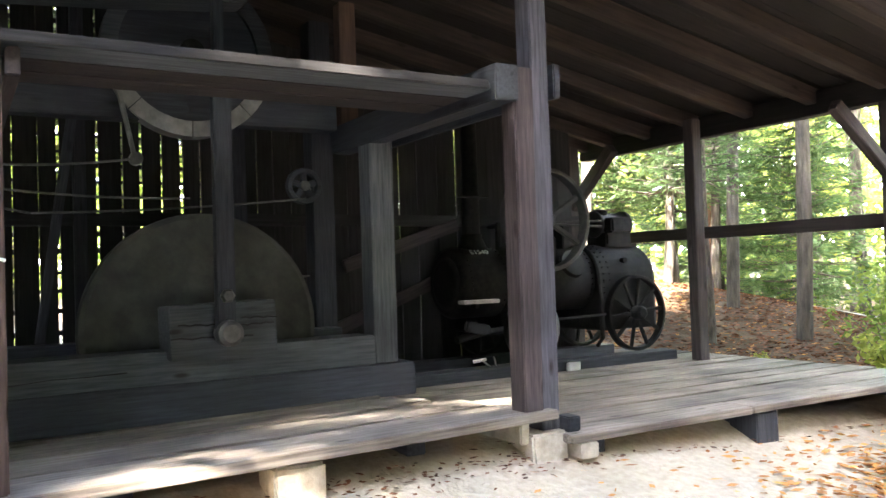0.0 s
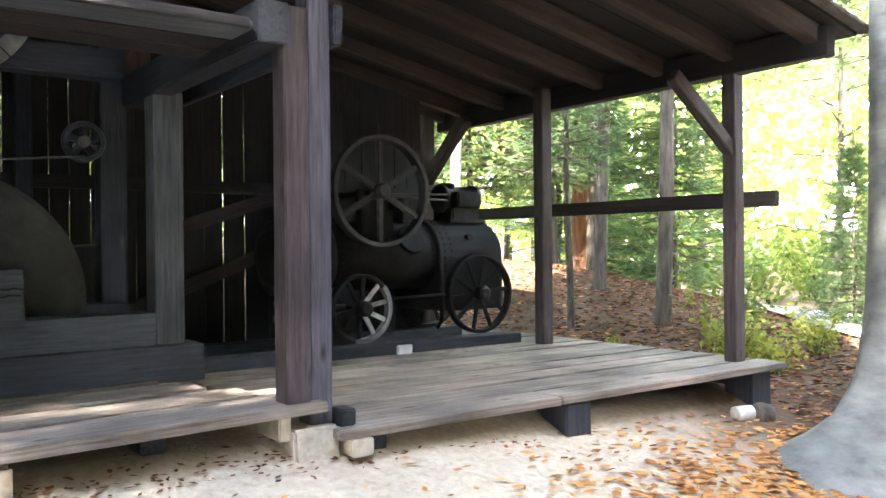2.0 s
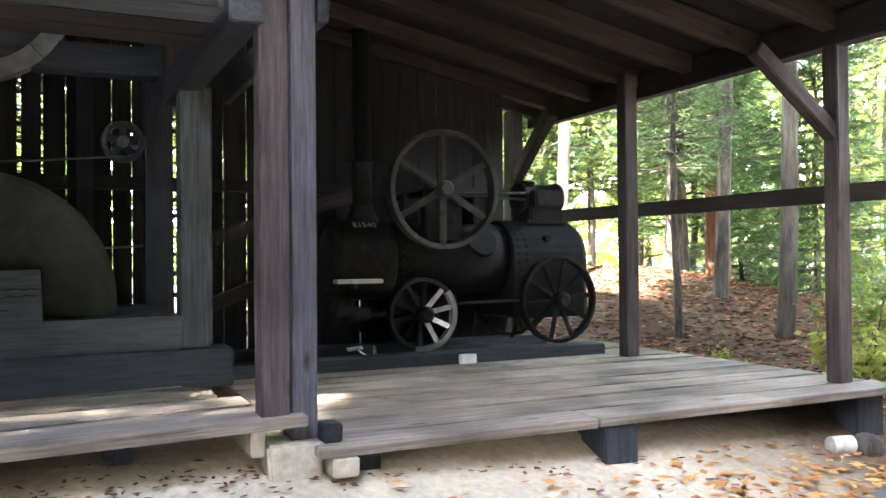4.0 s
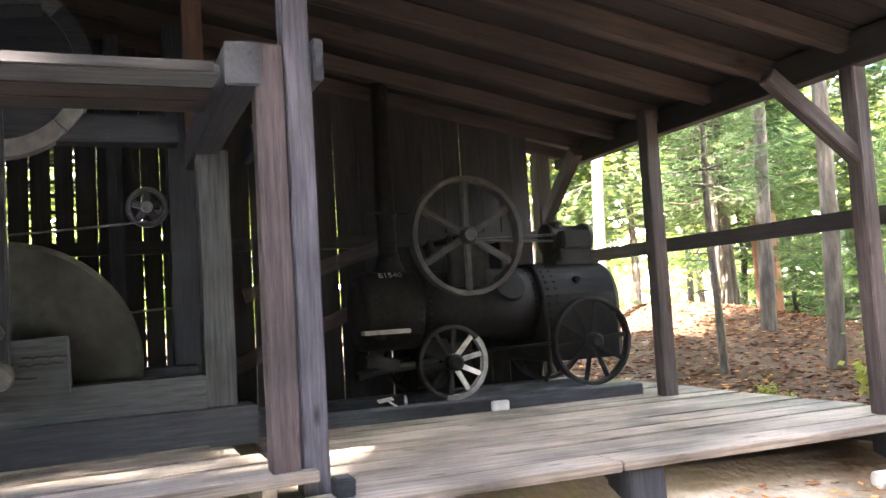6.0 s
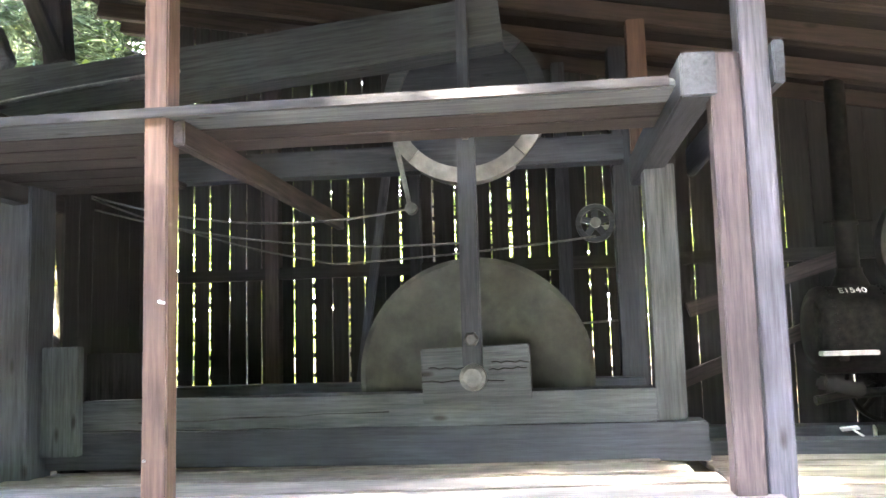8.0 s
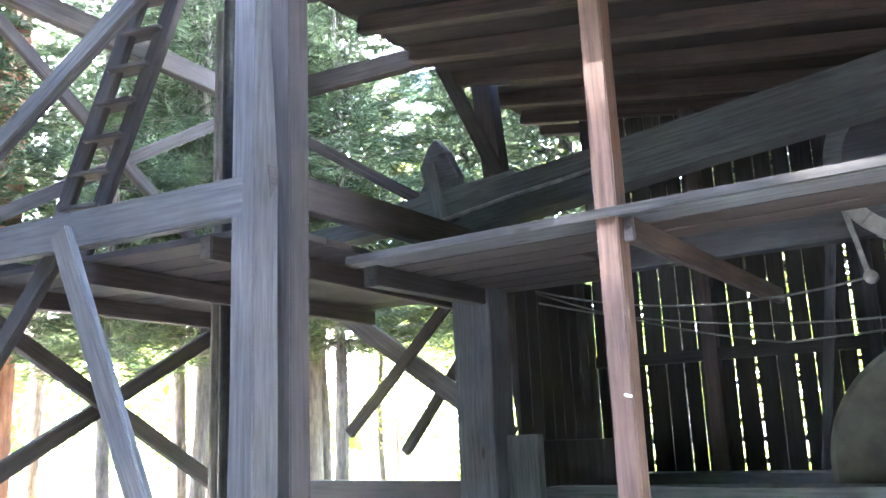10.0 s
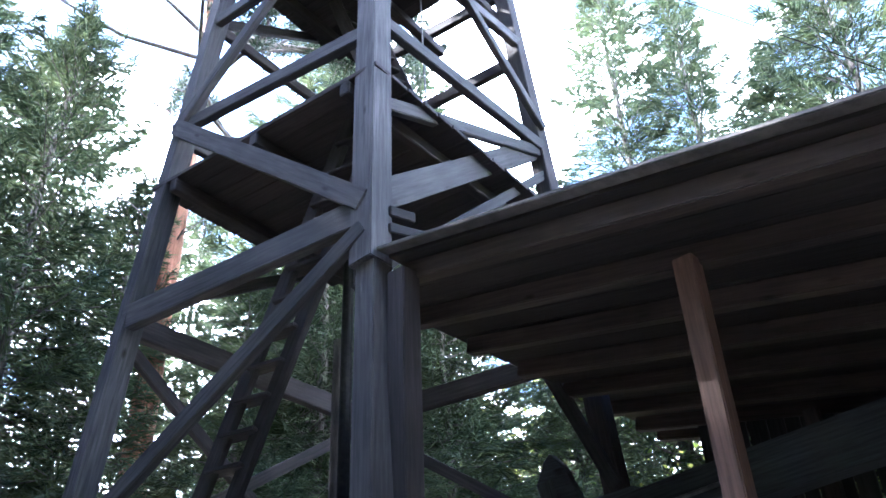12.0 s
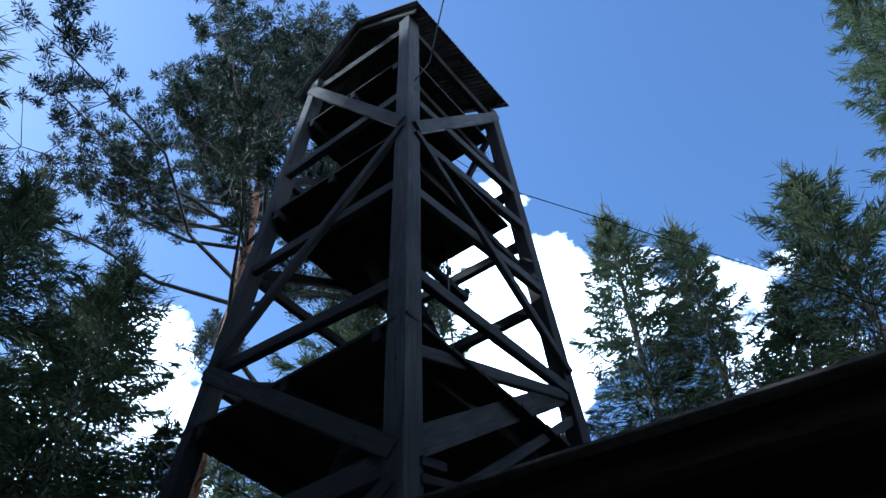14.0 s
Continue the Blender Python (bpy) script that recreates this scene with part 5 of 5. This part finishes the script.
# trees seen above the roof and behind the tower, one unseen for shade
big_pine = plant(pine(3, 22.0), -8.9, 5.5, 0.6)
spruce_a = plant(spruce(1, 18.0, 3.2, 0.22, 0.9, 0.0105, 1.35), -4.1, 12.6, 0.0)
spruce_b = plant(spruce(2, 15.0, 3.3, 0.24, 0.9, 0.0105, 1.35), -10.2, 1.6, 1.0)
spruce_c = plant(spruce(4, 21.5, 3.5, 0.16, 1.0, 0.0105, 1.35), 3.3, 13.4, 2.0)
spruce_a["label"] = "tall dark spruce standing behind the shed roof"
for src, x, y, r, s in ((spruce_a, -2.7, 13.0, 2.2, 0.93), (spruce_b, -1.5, 14.3, 0.4, 0.95), (spruce_b, 0.2, 13.0, 3.0, 1.06), (spruce_a, -9.6, 9.5, 1.1, 0.85), (spruce_b, -12.0, 4.2, 4.0, 1.0),
                        # the one at (-10.4, -1.6) is out of view, enlarged to cast shade
                        (spruce_a, -8.2, 16.5, 0.9, 0.8), (spruce_b, -10.4, -1.6, 2.2, 1.3), (spruce_b, 6.4, 15.5, 1.9, 1.0),
                        (spruce_b, -9.6, 3.6, 1.4, 0.9), (spruce_b, -8.0, 8.0, 3.3, 0.8), (spruce_a, -8.4, 11.0, 0.2, 0.72), (spruce_b, -5.8, 12.0, 5.2, 0.8),
                        (spruce_b, -9.2, 5.0, 2.7, 0.68), (spruce_b, -8.2, 6.6, 0.9, 0.6), (spruce_b, -6.9, 9.8, 1.7, 0.72), (spruce_a, -14.0, 9.0, 2.0, 0.8), (spruce_b, -10.6, 10.2, 4.0, 0.85), (spruce_b, -9.2, 8.6, 1.0, 0.74), (spruce_a, -7.6, 15.2, 5.0, 0.74), (spruce_b, -9.9, 9.6, 2.9, 1.2), (spruce_a, -8.4, 10.8, 4.4, 0.95)):
    again(src, x, y, r, s)
# spruces added out of view on the camera's side, to block sun and sky
shade = plant(spruce(12, 24.0, 4.4, 0.04, 0.20, 0.0105, 4.6), 4.4, -18.0, 0.0)
shade["label"] = "unseen spruce added to shade the shed and tower"
for x, y, s in ((-6.5, -4.8, 1.0), (-8.2, -6.4, 0.9), (-0.6, -17.5, 1.0), (-3.6, -20.0, 1.1), (-5.2, -14.0, 1.0), (9.4, -9.0, 1.0), (19.5, -2.0, 0.85), (14.5, -8.8, 1.0), (-9.6, -9.0, 1.1), (12.6, -12.6, 1.1), (-13.5, -5.5, 1.1), (17.2, -8.2, 1.05), (17.3, -3.8, 1.0), (21.5, -5.0, 1.0),
                (-12.8, -1.5, 0.85), (2.6, -8.4, 0.95), (6.4, -7.6, 0.9), (-1.0, -11.0, 1.05), (4.4, -11.6, 1.1), (11.8, -5.6, 0.85), (8.4, -13.0, 1.1), (1.2, -14.2, 1.1)):
    again(shade, x, y, x * 3.1, s)

# slim trunks, young spruces and bright undergrowth beyond the open end
slim = plant(spruce(7, 15.0, 1.8, 0.30, 0.3, 0.0065, 1.2, M_LIGHTNEEDLE), 9.4, 6.9, 0.4)
slim["label"] = "slim bare-stemmed spruce on the leaf-covered bank"
young = plant(spruce(8, 5.5, 1.5, 0.04, 0.6, 0.009, 1.0, M_LIGHTNEEDLE), 13.0, 9.6, 0.0)
young["label"] = "young green spruce with low spreading branches"
mid = plant(spruce(14, 9.0, 1.9, 0.20, 0.4, 0.009, 1.1, M_LIGHTNEEDLE), 11.4, 11.2, 0.8)
mid["label"] = "half-grown green spruce with soft hanging branches"
for x, y, s in ((14.6, 14.2, 1.0), (10.6, 15.0, 0.9), (12.3, 12.0, 1.1), (11.0, 12.9, 0.9)):
    again(mid, x, y, x * 2.3, s)
beech = plant(broadleaf(5, 8.5, 2.4, 0.18, M_LEAF, M_BARK, "young beech with light green autumn leaves"), 9.0, 12.8, 0.3)
golden = plant(broadleaf(6, 10.0, 2.8, 0.12, M_YELLOW, M_BARK, "sunlit yellow-green broadleaf tree"), 17.5, 9.0, 0.0)
thick = plant(pine(9, 21.0, 26, 40), 13.6, 12.4, 1.0)
thick["label"] = "thick-trunked pine beside the gravel path"
rt = random.Random(21)
for src, x, y, s in ((slim, 10.1, 8.6, 0.95), (slim, 12.9, 12.6, 1.0), (slim, 8.6, 10.2, 0.9), (slim, 7.9, 11.9, 1.05), (slim, 14.8, 9.6, 1.1), (slim, 11.3, 14.6, 1.0), (slim, 9.9, 16.0, 1.1), (slim, 8.4, 7.6, 0.5), (slim, 12.0, 10.6, 0.9), (slim, 16.4, 17.0, 1.1), (slim, 15.6, 7.2, 1.0), (slim, 17.6, 11.6, 1.2),
                     (young, 12.3, 6.0, 0.5), (young, 14.6, 12.8, 1.0), (young, 9.9, 13.4, 0.7), (young, 15.4, 4.4, 1.0),
                     (beech, 7.4, 14.6, 1.0), (beech, 11.0, 17.5, 1.15), (beech, 5.4, 13.4, 0.9),
                     (golden, 14.9, 16.5, 1.0), (golden, 19.5, 14.0, 1.2), (golden, 19.0, 3.6, 1.1), (golden, 22.5, 8.0, 1.3), (golden, 18.0, 20.0, 1.2), (golden, 24.0, 17.0, 1.3), (golden, 12.0, 21.5, 1.2), (golden, 6.0, 19.0, 1.1), (golden, 1.0, 17.0, 1.0), (golden, -4.0, 17.0, 1.0), (golden, -1.6, 13.8, 0.8), (beech, 2.4, 15.2, 1.1), (beech, 0.2, 15.6, 1.1), (golden, -9.0, 13.5, 0.8), (golden, -16.0, 22.0, 1.1), (golden, -19.5, 20.0, 1.1), (golden, -13.0, 24.5, 1.1), (golden, -17.0, 25.5, 1.2), (beech, -5.0, 14.8, 1.2), (golden, -10.5, 16.0, 1.05), (golden, 26, 3, 1.3), (golden, 28, 12, 1.4)):
    again(src, x, y, rt.uniform(0, 6.28), s * rt.uniform(0.93, 1.07))


def build_beech_trunk():
    """The big smooth grey tree with its flared roots."""
    t = empty("beech_tree", (7.22, 2.86, 0.0), "big smooth grey tree trunk with mossy flared roots", "tree")
    bm = bmesh.new()
    rows = []
    seg = 40
    for z, r, flare in ((-0.25, 0.70, 1.75), (-0.10, 0.62, 1.35), (-0.02, 0.56, 0.95), (0.08, 0.51, 0.60), (0.2, 0.46, 0.38), (0.45, 0.41, 0.20), (0.9, 0.37, 0.08), (1.6, 0.345, 0.03), (3.0, 0.33, 0.02), (5.0, 0.30, 0.01), (9.0, 0.22, 0.0), (14.0, 0.10, 0.0)):
        ring = []
        for i in range(seg):
            a = 2 * math.pi * i / seg
            k = max(0.0, math.cos(1.0 * (a - 2.95))) ** 9 + 0.22 * max(0.0, math.cos(3 * a + 1)) ** 2
            rr = r + flare * k
            ring.append(bm.verts.new((7.22 + rr * math.cos(a), 2.86 + rr * math.sin(a), z)))
        rows.append(ring)
    for p, q in zip(rows, rows[1:]):
        for i in range(seg):
            j = (i + 1) % seg
            bm.faces.new((p[i], p[j], q[j], q[i]))
    bm.faces.new(rows[-1])
    bmesh.ops.recalc_face_normals(bm, faces=bm.faces)
    part("trunk", bm, M_SMOOTHBARK, t, smooth=True)
    rng = np.random.default_rng(33)
    w = Wood()
    C, D, L, W = [], [], [], []
    for i in range(40):
        z = rng.uniform(5.0, 13.5)
        a = rng.uniform(0, 6.28)
        ln = rng.uniform(2.0, 4.8) * (1.25 - z / 18)
        d = np.array([math.cos(a), math.sin(a), 0])
        pts = [Vector(np.array([7.22, 2.86, z]) + d * ln * s + np.array([0, 0, ln * 0.35 * s])) for s in (0, 0.4, 0.75, 1.0)]
        w.add(pts, [0.06, 0.045, 0.025, 0.01], 6)
        for s in (0.4, 0.6, 0.8, 1.0):
            p = np.array([7.22, 2.86, z]) + d * ln * s + np.array([0, 0, ln * 0.35 * s]) + rng.normal(0, 0.4, 3)
            m = 130
            C.append(p + rng.normal(0, 1, (m, 3)) * np.array([0.55, 0.55, 0.22]))
            D.append(rng.normal(0, 1, (m, 3)) * np.array([1, 1, 0.3]))
            L.append(rng.uniform(0.10, 0.16, m))
            W.append(rng.uniform(0.06, 0.09, m))
    settle(new("branchwork", w.mesh("branchwork", M_SMOOTHBARK)), t)
    settle(new("crown", leaf_mesh("crown", np.concatenate(C), np.concatenate(D), np.concatenate(L), np.concatenate(W), M_LEAF, rng)), t)


build_beech_trunk()


# ---- far woods: a deep belt of foliage that closes the view ----
def build_far_woods():
    rng = np.random.default_rng(77)
    n = 52000
    a = rng.uniform(0, 2 * math.pi, n)
    r = rng.uniform(30, 46, n)
    top = 5.5 + 1.6 * np.sin(a * 7) + 1.2 * np.sin(a * 17 + 1) + 1.0 * np.sin(a * 31) + 6.0 * np.maximum(0, np.cos(a - 0.8))
    z = rng.uniform(0, 1, n) ** 0.8 * top + 0.5
    c = np.stack([2 + r * np.cos(a), 5 + r * np.sin(a), z], 1)
    me = leaf_mesh("far_woods", c, rng.normal(0, 1, (n, 3)), rng.uniform(0.5, 1.1, n), rng.uniform(0.35, 0.7, n), M_LEAF, rng)
    tagged(new("far_woods", me), "distant belt of green and yellow woods", "woods", kind="stuff")


build_far_woods()


# ---- leaf litter and low plants ----
def scatter(name, n, region, size, mat, label, category, seed, lift=0.012):
    rng = np.random.default_rng(seed)
    C = []
    while len(C) < n:
        x, y = region(rng)
        if 3.05 < x < 7.0 and 3.9 < y < 7.6 or -1.6 < x < 3.05 and 4.3 < y < 7.6:
            continue
        C.append((x, y, ground_z(x, y) + lift + rng.uniform(0, 0.012)))
    d = rng.normal(0, 1, (n, 3)) * np.array([1, 1, 0.25])
    me = leaf_mesh(name, C, d, rng.uniform(0.7, 1.3, n) * size, rng.uniform(0.4, 0.75, n) * size, mat, rng)
    # lay the blades nearly flat on the ground
    v = np.empty(len(me.vertices) * 3, np.float32)
    me.vertices.foreach_get("co", v)
    v = v.reshape(-1, 4, 3)
    mid = v.mean(1, keepdims=True)
    v[:, :, 2] = mid[:, :, 2] + (v[:, :, 2] - mid[:, :, 2]) * 0.3
    me.vertices.foreach_set("co", v.ravel())
    me.update()
    tagged(new(name, me), label, category, kind="stuff")


scatter("fallen_leaves", 2300, lambda g: (g.normal(5.6, 0.95), g.normal(2.85, 0.45)), 0.085, M_FALLEN, "scattered orange and yellow fallen leaves on the sand", "leaves", 1)
scatter("leaf_litter", 420, lambda g: (g.uniform(-1, 9), g.uniform(-1, 3.9)), 0.06, M_FALLEN, "scattered fallen leaves on the sand", "leaves", 2)
scatter("bank_debris", 500, lambda g: (g.uniform(-0.5, 6.6), g.normal(3.98, 0.09)), 0.05, M_DULL, "dry leaf debris on the soil bank under the deck", "leaves", 7)
scatter("forest_litter", 30000, lambda g: (g.uniform(6.9, 14), g.uniform(3.5, 15)), 0.09, M_DULL, "deep brown leaf litter on the forest bank", "leaves", 3)
scatter("bright_litter", 2600, lambda g: (g.uniform(6.9, 13), g.uniform(3.5, 14)), 0.085, M_FALLEN, "orange leaves on the forest bank", "leaves", 4)
scatter("back_litter", 5000, lambda g: (g.uniform(-9, 7), g.uniform(7.7, 14)), 0.12, M_DULL, "brown leaf litter behind the shed", "leaves", 5)


def low_plant(seed, x, y, h, n, mat, label):
    rng = np.random.default_rng(seed)
    w = Wood()
    C, D = [], []
    for i in range(7):
        a = rng.uniform(0, 6.28)
        tip = Vector((math.cos(a) * h * rng.uniform(0.3, 0.8), math.sin(a) * h * rng.uniform(0.3, 0.8), h * rng.uniform(0.6, 1.1)))
        w.add([Vector((0, 0, 0)), tip * 0.5 + Vector((0, 0, 0.1 * h)), tip], [0.008, 0.006, 0.003], 4)
        m = n // 7
        s = rng.uniform(0.35, 1.05, m)[:, None]
        C.append(np.array(tip)[None] * s + rng.normal(0, 0.13 * h, (m, 3)))
        D.append(rng.normal(0, 1, (m, 3)) * np.array([1, 1, 0.4]))
    C, D = np.concatenate(C), np.concatenate(D)
    k = len(C)
    me = leaf_mesh("leaves", C, D, rng.uniform(0.06, 0.12, k), rng.uniform(0.035, 0.07, k), mat, rng)
    s = new("low_bush")
    a = new("stalk", w.mesh("stalk", M_BARK))
    a.parent = s
    b = new("foliage", me)
    b.parent = s
    tagged(s, label, "bush", "low bushes")
    return plant(s, x, y, 0, 1, 0.02)


def grass_field():
    rng = np.random.default_rng(91)
    n = 14000
    x, y = rng.uniform(-21, 1, n), rng.uniform(9.0, 27, n)
    c = np.stack([x, y, [ground_z(a, b) + 0.1 for a, b in zip(x, y)]], 1)
    d = rng.normal(0, 0.35, (n, 3)) + np.array([0, 0, 1])
    me = leaf_mesh("grass", c, d, rng.uniform(0.2, 0.45, n), rng.uniform(0.02, 0.05, n), M_YELLOW, rng)
    tagged(new("grass", me), "sunlit yellow-green grass in the clearing behind the shed", "grass", kind="stuff")


grass_field()
bush = low_plant(1, 7.9, 4.9, 0.5, 330, M_YELLOW, "low yellow-green bush beside the deck")
for x, y, s in ((8.1, 4.6, 0.8), (7.75, 5.9, 0.35), (8.9, 5.6, 0.7), (8.1, 6.6, 0.3), (9.6, 5.0, 0.9)):
    again(bush, x, y, x * 7, s)
green_bush = low_plant(2, 9.6, 6.0, 0.9, 500, M_LEAF, "leafy green undergrowth bush")
for i in range(34):
    a = rt.uniform(0, 1)
    x, y = (rt.uniform(-20, 8), rt.uniform(10.5, 24)) if i % 2 else (rt.uniform(15, 22), rt.uniform(4, 20))
    again(green_bush if i % 3 else bush, x, y, rt.uniform(0, 6), rt.uniform(1.0, 2.0))
